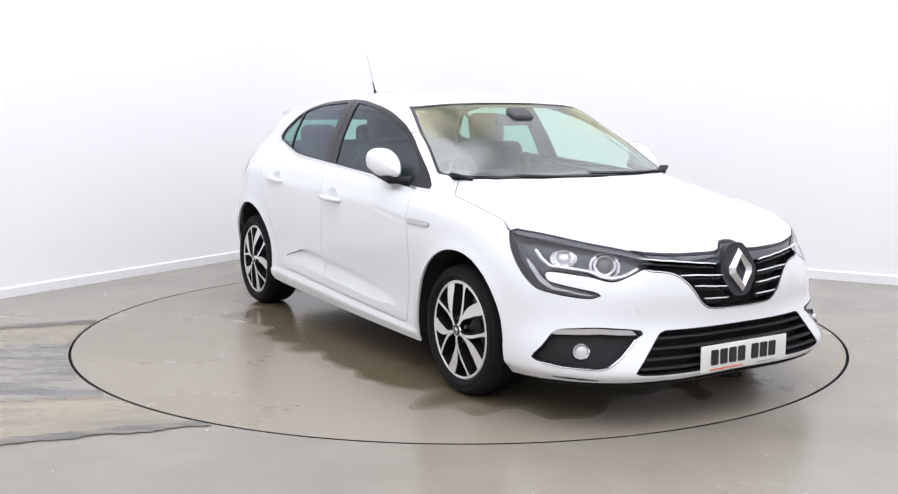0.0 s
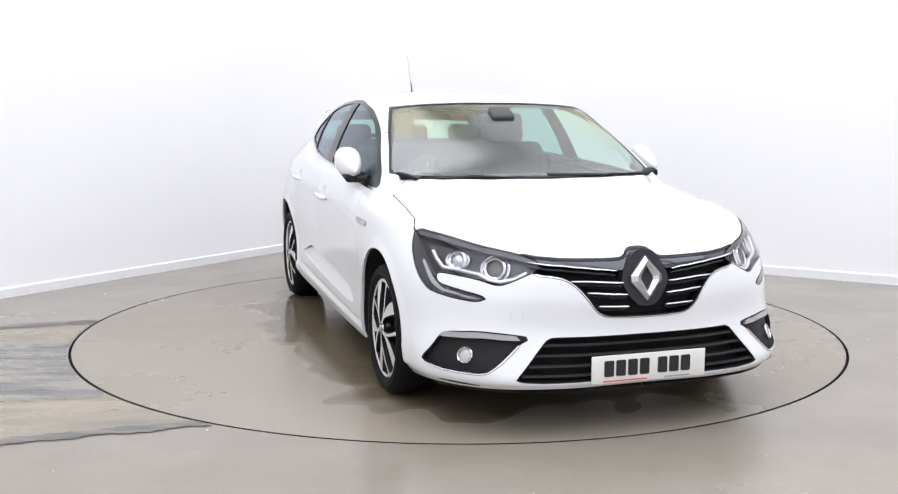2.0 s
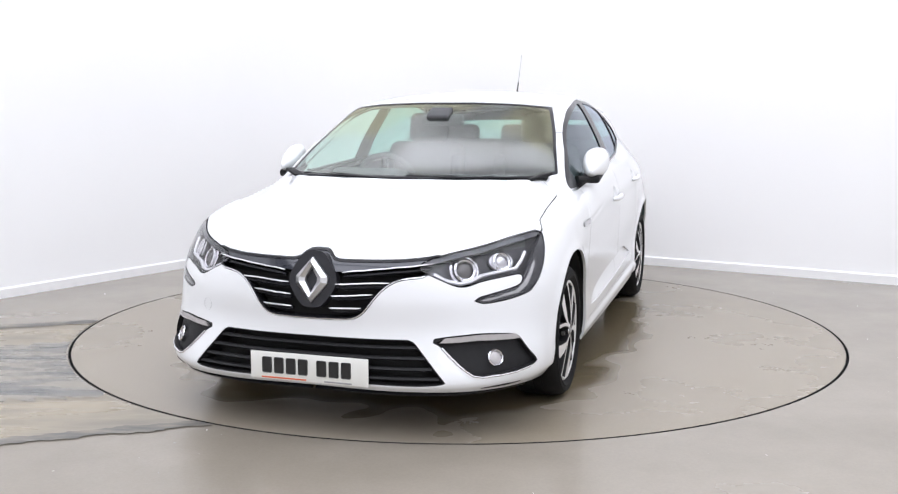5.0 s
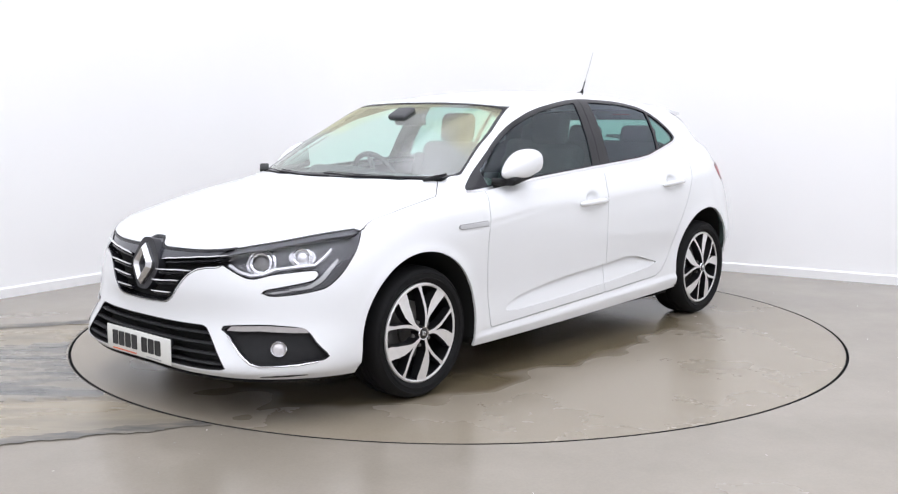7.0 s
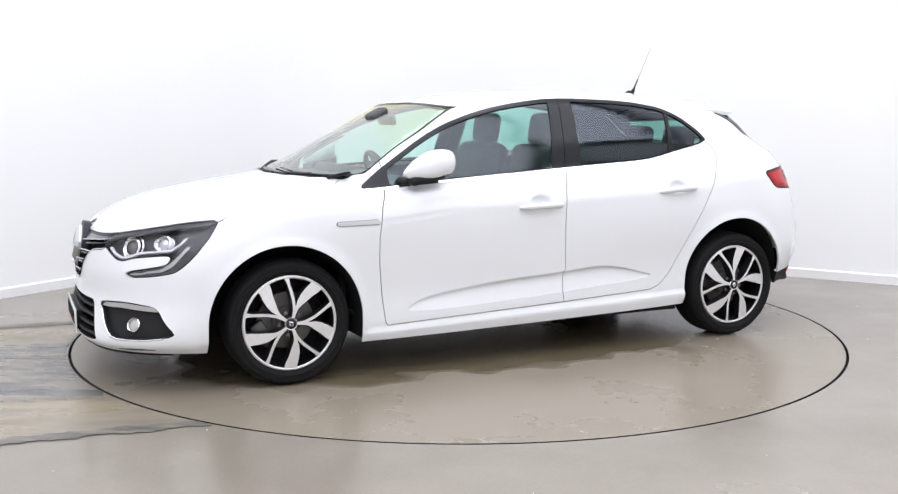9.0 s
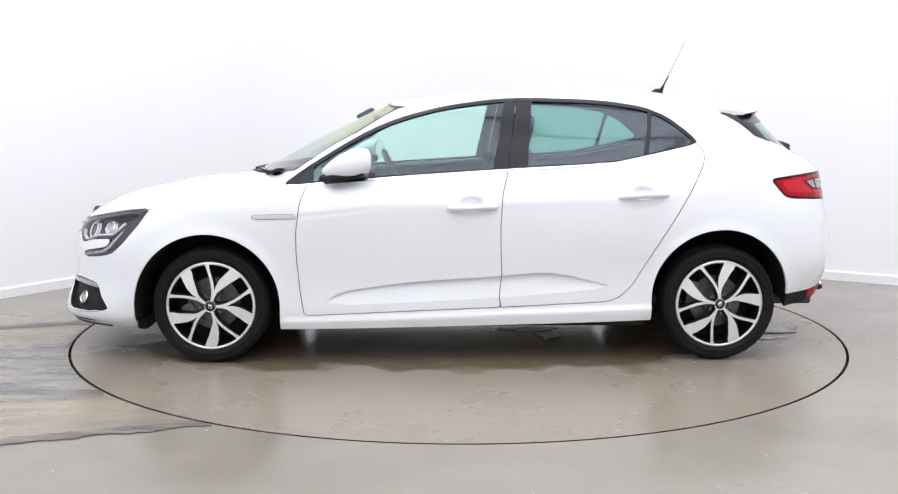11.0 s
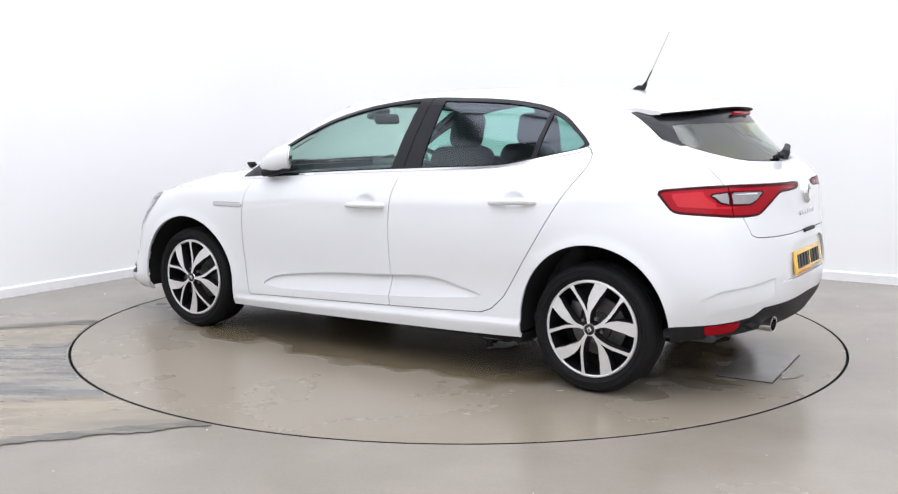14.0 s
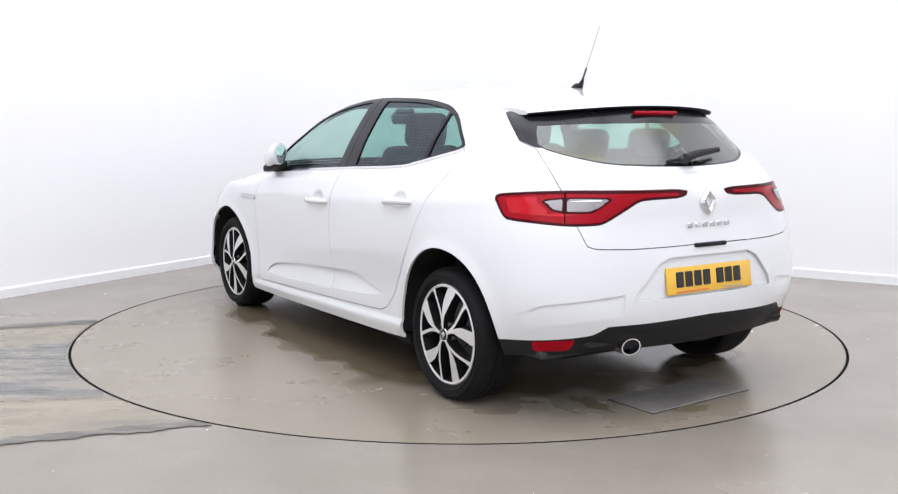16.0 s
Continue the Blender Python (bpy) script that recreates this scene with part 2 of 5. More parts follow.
def part(name, bm, mat, parent=None, label="", smooth=True):
    """Links a bmesh as one mesh object under a thing or a part."""
    me = bpy.data.meshes.new(name)
    bmesh.ops.recalc_face_normals(bm, faces=bm.faces)
    bm.to_mesh(me)
    bm.free()
    if smooth:
        me.polygons.foreach_set("use_smooth", [True] * len(me.polygons))
        me.set_sharp_from_angle(angle=radians(38))
    return link_mesh(name, me, mat, parent, label)


def rbox(size, r=0.01, seg=2, m=None):
    """A box with rounded edges as a bmesh, moved by m."""
    bm = bmesh.new()
    bmesh.ops.create_cube(bm, size=1)
    bmesh.ops.scale(bm, vec=size, verts=bm.verts)
    if r:
        bmesh.ops.bevel(bm, geom=bm.edges[:], offset=r, segments=seg, affect="EDGES", profile=0.5)
    if m is not None:
        bmesh.ops.transform(bm, matrix=m, verts=bm.verts)
    return bm


def lathe(profile, n=64, closed=False, m=None):
    """Turns a profile of (radius, height along y) about the y axis."""
    bm = bmesh.new()
    rings = []
    for r, h in profile:
        rings.append([bm.verts.new((r * math.cos(2 * math.pi * k / n), h, r * math.sin(2 * math.pi * k / n))) for k in range(n)])
    pairs = list(zip(rings, rings[1:] + (rings[:1] if closed else [])))
    for a, b in (pairs if closed else pairs[:len(rings) - 1]):
        for k in range(n):
            bm.faces.new((a[k], a[(k + 1) % n], b[(k + 1) % n], b[k]))
    if not closed:
        for ring in (rings[0], rings[-1]):
            bm.faces.new(ring)
    if m is not None:
        bmesh.ops.transform(bm, matrix=m, verts=bm.verts)
    return bm


def tube(path, radius, n=8, flat=1.0):
    """A tube along a path of points; radius may be a list; flat squeezes it in height."""
    bm = bmesh.new()
    path = [Vector(p) for p in path]
    rads = radius if isinstance(radius, (list, tuple)) else [radius] * len(path)
    rings = []
    for k, p in enumerate(path):
        d = (path[min(k + 1, len(path) - 1)] - path[max(k - 1, 0)]).normalized()
        a = d.cross(Vector((0, 0, 1)))
        a = a.normalized() if a.length > 1e-3 else Vector((1, 0, 0))
        b = d.cross(a).normalized()
        rings.append([bm.verts.new(p + rads[k] * (math.cos(2 * math.pi * q / n) * a + flat * math.sin(2 * math.pi * q / n) * b)) for q in range(n)])
    for r0, r1 in zip(rings, rings[1:]):
        for q in range(n):
            bm.faces.new((r0[q], r0[(q + 1) % n], r1[(q + 1) % n], r1[q]))
    bm.faces.new(rings[0])
    bm.faces.new(rings[-1])
    return bm


def prism(outline, axis_from, axis_to, m=None):
    """An outline in the xy plane drawn out along z."""
    bm = bmesh.new()
    lo = [bm.verts.new((x, y, axis_from)) for x, y in outline]
    hi = [bm.verts.new((x, y, axis_to)) for x, y in outline]
    n = len(lo)
    bm.faces.new(lo[::-1])
    bm.faces.new(hi)
    for k in range(n):
        bm.faces.new((lo[k], lo[(k + 1) % n], hi[(k + 1) % n], hi[k]))
    if m is not None:
        bmesh.ops.transform(bm, matrix=m, verts=bm.verts)
    return bm


# ---- the room: two white walls that meet behind the turntable, concrete floor ----
TABLE_R = 2.258
CORNER = Vector((-1.104, 4.152, 0))
ALONG_L, ALONG_R = Vector((-0.538, -0.843, 0)).normalized(), Vector((0.859, -0.511, 0)).normalized()
LEFT_END, RIGHT_END = CORNER + ALONG_L * 15.0, CORNER + ALONG_R * 12.0
FAR_END = LEFT_END + ALONG_R * 12.0


def wall_run(points, height, thick, z0=0.0, inset=0.0):
    """A wall that follows points in plan, with its inner face on them and its thickness outside."""
    bm = bmesh.new()
    pts = [Vector(p) for p in points]
    offs = []
    for k in range(len(pts)):
        d = (pts[min(k + 1, len(pts) - 1)] - pts[max(k - 1, 0)]).normalized()
        offs.append(Vector((-d.y, d.x, 0)))
    rows = []
    for p, o in zip(pts, offs):
        a, b = p - o * inset, p + o * thick
        rows.append([bm.verts.new((q.x, q.y, z)) for q, z in ((a, z0), (a, z0 + height), (b, z0 + height), (b, z0))])
    for r0, r1 in zip(rows, rows[1:]):
        for k in range(4):
            bm.faces.new((r0[k], r0[(k + 1) % 4], r1[(k + 1) % 4], r1[k]))
    bm.faces.new(rows[0])
    bm.faces.new(rows[-1])
    return bm


def board_run(points, height=0.076, thick=0.018, cut=0.011):
    """A baseboard that follows points in plan, with a chamfered top edge."""
    bm = bmesh.new()
    pts = [Vector(p) for p in points]
    rows = []
    for k, p in enumerate(pts):
        d = (pts[min(k + 1, len(pts) - 1)] - pts[max(k - 1, 0)]).normalized()
        o = Vector((d.y, -d.x, 0))
        rows.append([bm.verts.new((p.x + o.x * q, p.y + o.y * q, z)) for q, z in ((0.002, 0.0), (thick, 0.0), (thick, height - cut), (thick - cut, height), (0.002, height))])
    for r0, r1 in zip(rows, rows[1:]):
        for k in range(5):
            bm.faces.new((r0[k], r0[(k + 1) % 5], r1[(k + 1) % 5], r1[k]))
    bm.faces.new(rows[0])
    bm.faces.new(rows[-1])
    return bm


def bend(radius=1.2, n=24):
    """The rounded corner between the two walls."""
    a, b = CORNER + ALONG_L * radius, CORNER + ALONG_R * radius
    return [(1 - t) ** 2 * a + 2 * t * (1 - t) * CORNER + t * t * b for t in [k / n for k in range(n + 1)]]


CORNER_RUN = bend()
back_run = [LEFT_END] + CORNER_RUN + [RIGHT_END]
tagged(part("wall_north", wall_run(back_run, CEIL, 0.2), PAINT_WALL), "smooth white painted studio wall with a rounded corner", "wall", kind="structure")
tagged(part("wall_south", wall_run([RIGHT_END, FAR_END, LEFT_END], CEIL, 0.2), PAINT_WALL, smooth=False), "plain white painted wall closing the studio", "wall", kind="structure")
tagged(part("baseboard", board_run(back_run), PAINT_TRIM), "low white gloss baseboard along the studio wall", "baseboard", kind="structure")
bm = bmesh.new()
bm.faces.new([bm.verts.new((v.x, v.y, CEIL)) for v in (CORNER, RIGHT_END, FAR_END, LEFT_END)])
bmesh.ops.solidify(bm, geom=bm.faces[:], thickness=0.1)
tagged(part("ceiling", bm, PAINT_WALL, smooth=False), "plain white studio ceiling", "ceiling", kind="structure")

# floor with the round pit of the turntable
bm = bmesh.new()
n = 192
rings = []
for r, z in ((TABLE_R + 0.006, -0.12), (TABLE_R + 0.0065, -0.002), (TABLE_R + 0.008, 0.0), (3.5, 0.0), (7.0, 0.0), (19.0, 0.0)):
    rings.append([bm.verts.new((r * math.cos(2 * math.pi * k / n), r * math.sin(2 * math.pi * k / n), z)) for k in range(n)])
for a, b in zip(rings, rings[1:]):
    for k in range(n):
        bm.faces.new((a[k], a[(k + 1) % n], b[(k + 1) % n], b[k]))
tagged(part("floor", bm, FLOOR), "sealed grey-brown concrete studio floor with soft gloss", "floor", kind="structure")
bm = bmesh.new()
bmesh.ops.create_circle(bm, cap_ends=True, radius=TABLE_R + 0.02, segments=96)
bmesh.ops.translate(bm, vec=(0, 0, -0.12), verts=bm.verts)
tagged(part("pit_floor", bm, LINER), "dark floor of the turntable pit", "pit", kind="structure")

# black ring low in the gap, painting in its shade
bm = bmesh.new()
ring_in = [bm.verts.new(((TABLE_R - 0.009) * math.cos(2 * math.pi * k / n), (TABLE_R - 0.009) * math.sin(2 * math.pi * k / n), -0.03)) for k in range(n)]
ring_out = [bm.verts.new(((TABLE_R + 0.0065) * math.cos(2 * math.pi * k / n), (TABLE_R + 0.0065) * math.sin(2 * math.pi * k / n), -0.03)) for k in range(n)]
for k in range(n):
    bm.faces.new((ring_in[k], ring_in[(k + 1) % n], ring_out[(k + 1) % n], ring_out[k]))
tagged(part("gap_shade_ring", bm, LINER), "black ring standing in for the shade in the turntable gap", "seal", kind="structure")

# added black ring over the concrete edge, so the gap reads as shaded
bm = lathe([(TABLE_R + 0.0045, -0.0011), (TABLE_R + 0.0070, -0.0011), (TABLE_R + 0.0058, -0.11), (TABLE_R + 0.0045, -0.11)], 192, True, Matrix.Rotation(radians(90), 4, "X"))
tagged(part("pit_shade_ring", bm, LINER), "black ring added to keep the outer side of the gap dark", "rim", kind="structure")

# filled channel that runs from the turntable towards the wall, with dark mortar along both sides
CH_DIR, CH_NRM = Vector((0.944, 0.3305, 0)), Vector((-0.3305, 0.944, 0))


def strip(name, c0, c1, s0, mat, label, rag, z, seed):
    """A ragged strip of floor filling between two lines across the channel, ending at the turntable's edge."""
    rnd = random.Random(seed)
    bm = bmesh.new()
    edge = []
    steps = 150
    wob = [[0.0, 0.0]]
    for k in range(steps + 1):
        wob.append([0.6 * wob[-1][0] + rnd.uniform(-rag, rag), 0.6 * wob[-1][1] + rnd.uniform(-rag, rag)])
    across = 24
    for k in range(steps + 1):
        row = []
        for j in range(across + 1):
            f = j / across
            cc = c0 + wob[k + 1][0] + (c1 - c0 + wob[k + 1][1] - wob[k + 1][0]) * f
            end = -math.sqrt(max((TABLE_R + 0.016) ** 2 - cc * cc, 0.0))
            s = s0 + (end - s0) * k / steps
            p = CH_DIR * s + CH_NRM * cc
            row.append(bm.verts.new((p.x, p.y, z)))
        edge.append(row)
    for a, b in zip(edge, edge[1:]):
        for j in range(across):
            bm.faces.new((a[j], b[j], b[j + 1], a[j + 1]))
    return tagged(part(name, bm, mat, smooth=False), label, "floor patch", kind="structure")


strip("floor_patch", -1.54, 0.79, -5.2, PATCH, "worn beige concrete filling of a floor channel", 0.012, 0.002, 3)
strip("floor_patch", -0.93, 0.24, -5.2, PATCH_GREY, "worn blue-grey cement skim in the floor channel", 0.05, 0.0035, 21)
strip("floor_joint", -1.585, -1.49, -5.2, JOINT, "dark smeared mortar joint beside the floor channel", 0.016, 0.0045, 5)
strip("floor_joint", 0.735, 0.84, -5.2, JOINT, "dark smeared mortar joint beside the floor channel", 0.012, 0.0045, 9)

# pale and dark flecks trodden into the floor
def flecks(name, mat, count, seed, label):
    rnd = random.Random(seed)
    bm = bmesh.new()
    while count:
        x, y = rnd.uniform(-3.0, 3.0), rnd.uniform(-4.2, 1.2)
        if math.hypot(x, y) < TABLE_R + 0.06:
            continue
        count -= 1
        r, sides = rnd.choice((.002, .0025, .003, .005)), rnd.randint(5, 8)
        ph = rnd.uniform(0, 6)
        bm.faces.new([bm.verts.new((x + r * rnd.uniform(.6, 1.5) * math.cos(ph + 2 * math.pi * k / sides), y + r * rnd.uniform(.6, 1.5) * math.sin(ph + 2 * math.pi * k / sides), 0.0055)) for k in range(sides)])
    tagged(part(name, bm, mat, smooth=False), label, "floor flecks", kind="stuff")


flecks("paint_flecks", PAINT_TRIM, 46, 4, "small white paint flecks on the concrete floor")
flecks("grit", JOINT, 60, 8, "dark grit specks on the concrete floor")

# ---- the turntable ----
turntable = new("turntable")
tagged(turntable, "flush round concrete vehicle turntable set in the floor", "turntable")
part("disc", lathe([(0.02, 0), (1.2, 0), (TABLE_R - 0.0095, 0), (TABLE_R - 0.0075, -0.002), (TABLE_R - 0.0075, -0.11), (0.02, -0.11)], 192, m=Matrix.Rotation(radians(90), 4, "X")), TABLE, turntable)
# added black ring on the disc's side, also for the gap's shade
part("disc_shade_ring", lathe([(TABLE_R - 0.0088, -0.0007), (TABLE_R - 0.0062, -0.0007), (TABLE_R - 0.0062, -0.10), (TABLE_R - 0.0085, -0.10)], 192, True, Matrix.Rotation(radians(90), 4, "X")), LINER, turntable, "black ring added to keep the inner side of the gap dark")
part("hatch_gap", rbox((0.277, 0.657, 0.003), 0, 1, pose(-1.865, -0.02, 0.0015, 0, 0, 3)), LINER, turntable, "dark gap round the hatch")
part("hatch_cover", rbox((0.27, 0.65, 0.006), 0.002, 1, pose(-1.865, -0.02, 0.004, 0, 0, 3)), HATCH, turntable, "scuffed grey steel hatch cover")


# drips that the car left
rnd = random.Random(11)
spots = [(-.42, .16, .17, .07), (-.52, .33, .06, .10), (-1.75, .42, .12, .05), (-2.05, .1, .05, .08)]
for sx, sy, ra, rb in spots:
    ph = rnd.uniform(0, 6)
    pts = [(sx + ra * math.cos(t) * (1 + .3 * math.sin(3 * t + ph) + .2 * math.sin(7 * t)), sy + rb * math.sin(t) * (1 + .3 * math.sin(4 * t + ph))) for t in [2 * math.pi * k / 40 for k in range(40)]]
    part("oil_stain", prism(pts, 0.0022, 0.0030), JOINT if sx > -.9 else WET, turntable, "dark drip stain", smooth=False)


# ---- the car's skin: feature lines from the front centre round one side to the rear centre ----
SKIN = dict(
    a=[(2.222, 0, .206), (2.212, .38, .205), (2.11, .64, .202), (1.85, .82, .195), (1.33, .86, .185), (.85, .865, .182), (-.2, .87, .20), (-.95, .87, .222), (-1.45, .85, .25), (-1.86, .73, .30), (-2.0, .4, .31), (-2.04, 0, .31)],
    b=[(2.245, 0, .235), (2.234, .38, .235), (2.135, .655, .238), (1.875, .852, .24), (1.33, .89, .25), (.85, .885, .245), (-.2, .885, .265), (-.95, .885, .28), (-1.48, .885, .34), (-1.88, .755, .39), (-2.05, .42, .40), (-2.085, 0, .40)],
    c=[(2.225, 0, .43), (2.19, .35, .43), (2.07, .64, .43), (1.80, .865, .43), (1.33, .908, .45), (.85, .885, .42), (-.2, .885, .44), (-.95, .885, .46), (-1.5, .898, .50), (-1.91, .77, .50), (-2.07, .42, .50), (-2.10, 0, .50)],
    d=[(2.225, 0, .56), (2.185, .35, .565), (2.06, .62, .575), (1.76, .865, .60), (1.33, .91, .62), (.85, .895, .60), (-.2, .895, .62), (-.95, .898, .64), (-1.47, .90, .66), (-1.90, .76, .67), (-2.06, .42, .69), (-2.09, 0, .69)],
    e=[(2.195, 0, .66), (2.155, .37, .66), (2.03, .60, .67), (1.73, .845, .70), (1.33, .902, .75), (.85, .90, .755), (-.2, .895, .78), (-.95, .895, .80), (-1.45, .885, .81), (-1.88, .73, .83), (-2.035, .42, .84), (-2.065, 0, .84)],
    f=[(2.14, 0, .735), (2.11, .36, .728), (1.99, .585, .752), (1.70, .795, .795), (1.33, .88, .835), (.85, .888, .84), (-.2, .885, .86), (-.95, .875, .90), (-1.45, .845, .945), (-1.83, .69, .97), (-2.015, .42, .975), (-2.05, 0, .97)],
    h=[(1.97, 0, .835), (1.93, .32, .835), (1.80, .54, .838), (1.52, .735, .85), (1.22, .83, .875), (.80, .86, .90), (-.2, .862, .93), (-.9, .845, .965), (-1.40, .79, 1.03), (-1.75, .67, 1.07), (-1.97, .42, 1.03), (-2.015, 0, 1.03)],
    i=[(1.6, 0, .925), (1.57, .31, .92), (1.47, .53, .915), (1.27, .70, .91), (1.09, .80, .91), (.75, .845, .92), (-.2, .845, .965), (-.85, .825, .995), (-1.33, .755, 1.08), (-1.66, .65, 1.12), (-1.92, .41, 1.06), (-1.98, 0, 1.05)],
    g=[(1.2, 0, .985), (1.175, .30, .985), (1.10, .52, .985), (1.0, .67, .983), (.97, .78, .945), (.70, .83, .945), (-.2, .82, 1.0), (-.8, .785, 1.03), (-1.25, .715, 1.135), (-1.60, .64, 1.165), (-1.86, .40, 1.09), (-1.95, 0, 1.075)],
    k=[(.81, 0, 1.18), (.79, .28, 1.175), (.74, .47, 1.17), (.69, .62, 1.165), (.66, .70, 1.14), (.45, .735, 1.14), (-.2, .735, 1.19), (-.85, .71, 1.19), (-1.26, .66, 1.24), (-1.52, .60, 1.26), (-1.72, .38, 1.22), (-1.80, 0, 1.215)],
    l=[(.42, 0, 1.365), (.41, .28, 1.362), (.385, .46, 1.355), (.34, .575, 1.335), (.24, .61, 1.325), (.05, .612, 1.36), (-.3, .59, 1.39), (-.85, .58, 1.37), (-1.2, .57, 1.335), (-1.45, .53, 1.325), (-1.62, .35, 1.335), (-1.68, 0, 1.345)],
    n=[(.36, 0, 1.38), (.34, 0, 1.383), (.30, 0, 1.389), (.22, 0, 1.40), (.1, 0, 1.416), (-.05, 0, 1.431), (-.35, 0, 1.447), (-.85, 0, 1.446), (-1.15, 0, 1.43), (-1.4, 0, 1.40), (-1.57, 0, 1.37), (-1.66, 0, 1.35)],
)


def skin_lines():
    lines = [np.array(SKIN[c], float) for c in "abcdefhigkln"]
    roof, edge = lines[-1], lines[-2]
    for f, q in ((0.3, 0.55), (0.65, 0.88)):
        mid = edge * (1 - f) + roof * f
        mid[:, 2] = edge[:, 2] + (roof[:, 2] - edge[:, 2]) * q
        lines.insert(-1, mid)
    return np.array(lines)


def spline(p0, p1, p2, p3, t):
    """Centripetal Catmull-Rom between p1 and p2 (arrays of points)."""
    def gap(a, b):
        return np.maximum(np.sqrt(np.linalg.norm(b - a, axis=-1, keepdims=True)), 1e-3)
    d0, d1, d2 = gap(p0, p1), gap(p1, p2), gap(p2, p3)
    m1 = (p1 - p0) / d0 - (p2 - p0) / (d0 + d1) + (p2 - p1) / d1
    m2 = (p2 - p1) / d1 - (p3 - p1) / (d1 + d2) + (p3 - p2) / d2
    m1, m2 = m1 * d1, m2 * d1
    return (2 * t**3 - 3 * t**2 + 1) * p1 + (t**3 - 2 * t**2 + t) * m1 + (-2 * t**3 + 3 * t**2) * p2 + (t**3 - t**2) * m2


def skin_grid(step=0.016):
    """A triangle mesh of the half skin, y >= 0: points and triangles."""
    L = skin_lines()
    flip = np.array([1, -1, 1])
    R = np.concatenate([L[:, 1:2] * flip, L, L[:, -2:-1] * flip], axis=1)
    cols = []
    for s in range(L.shape[1] - 1):
        n = max(3, int(round(np.linalg.norm(L[2:10, s + 1] - L[2:10, s], axis=1).mean() / step)))
        for q in range(n):
            cols.append(spline(R[:, s], R[:, s + 1], R[:, s + 2], R[:, s + 3], q / n))
    cols.append(L[:, -1])
    C = np.array(cols).transpose(1, 0, 2)
    E = np.concatenate([2 * C[:1] - C[1:2], C, C[-2:-1] * flip], axis=0)
    rows = []
    for s in range(C.shape[0] - 1):
        n = max(3, int(round(np.linalg.norm(C[s + 1] - C[s], axis=1).mean() / step)))
        for q in range(n):
            rows.append(spline(E[s], E[s + 1], E[s + 2], E[s + 3], q / n))
    rows.append(C[-1])
    G = np.array(rows)
    G[:, 0, 1] = G[:, -1, 1] = 0
    G[-1, :, 1] = 0
    G[..., 1] = np.maximum(G[..., 1], 0)
    nr, nc = G.shape[:2]
    idx = np.arange(nr * nc).reshape(nr, nc)
    a, b, c, d = idx[:-1, :-1].ravel(), idx[:-1, 1:].ravel(), idx[1:, 1:].ravel(), idx[1:, :-1].ravel()
    return G.reshape(-1, 3), np.concatenate([np.stack([a, b, c], 1), np.stack([a, c, d], 1)])


# ---- cutting the skin into panels ----
def distance(P, outline):
    """Signed distance of points in the plane from a closed outline, negative inside."""
    A = np.array(outline, float)
    B = np.roll(A, -1, axis=0)
    best, inside = np.full(len(P), 1e9), np.zeros(len(P), bool)
    for a, b in zip(A, B):
        e, w = b - a, P - a
        t = np.clip(w @ e / max(e @ e, 1e-12), 0, 1)
        best = np.minimum(best, np.hypot(*(w - t[:, None] * e).T))
        cross = (a[1] <= P[:, 1]) != (b[1] <= P[:, 1])
        with np.errstate(divide="ignore", invalid="ignore"):
            xs = a[0] + (P[:, 1] - a[1]) * e[0] / e[1]
        inside ^= cross & (P[:, 0] < xs)
    return np.where(inside, -best, best)


def rounded(outline, times=2):
    """Corner-cut outline."""
    P = np.array(outline, float)
    for _ in range(times):
        Q = np.roll(P, -1, axis=0)
        P = np.stack([0.8 * P + 0.2 * Q, 0.2 * P + 0.8 * Q], 1).reshape(-1, 2)
    return P


def split(M, f):
    """Cuts a triangle mesh along f = 0. Returns the part where f < 0 and the rest."""
    V, F = M
    neg = f < 0
    cnt = neg[F].sum(1)
    made = [V]
    base = len(V)
    keep = {0: [F[cnt == 3]], 1: [F[cnt == 0]]}
    for side, k in ((0, 1), (1, 2)):
        T = F[cnt == k]
        if not len(T):
            continue
        lone = neg[T] if k == 1 else ~neg[T]
        first = lone.argmax(1)
        r = np.arange(len(T))
        a, b, c = T[r, first], T[r, (first + 1) % 3], T[r, (first + 2) % 3]
        t1, t2 = (f[a] / (f[a] - f[b]))[:, None], (f[a] / (f[a] - f[c]))[:, None]
        made += [V[a] + (V[b] - V[a]) * t1, V[a] + (V[c] - V[a]) * t2]
        p, q = base + r, base + len(T) + r
        base += 2 * len(T)
        keep[side].append(np.stack([a, p, q], 1))
        keep[1 - side] += [np.stack([p, b, c], 1), np.stack([p, c, q], 1)]
    W = np.concatenate(made)
    return tuple(tidy((W, np.concatenate(keep[s]))) for s in (0, 1))


def tidy(M):
    """Drops unused points and joins those in one place."""
    V, F = M
    if not len(F):
        return V[:0], F.reshape(0, 3)
    used = np.unique(F)
    key = np.round(V[used, :3] * 1e5).astype(np.int64)
    _, first, inv = np.unique(key, axis=0, return_index=True, return_inverse=True)
    full = np.zeros(len(V), int)
    full[used] = inv.ravel()
    F = full[F]
    ok = (F[:, 0] != F[:, 1]) & (F[:, 1] != F[:, 2]) & (F[:, 2] != F[:, 0])
    return V[used][first], F[ok]


def joined(*Ms):
    Vs, Fs, n = [], [], 0
    for V, F in Ms:
        Vs.append(V)
        Fs.append(F + n)
        n += len(V)
    return np.concatenate(Vs), np.concatenate(Fs)


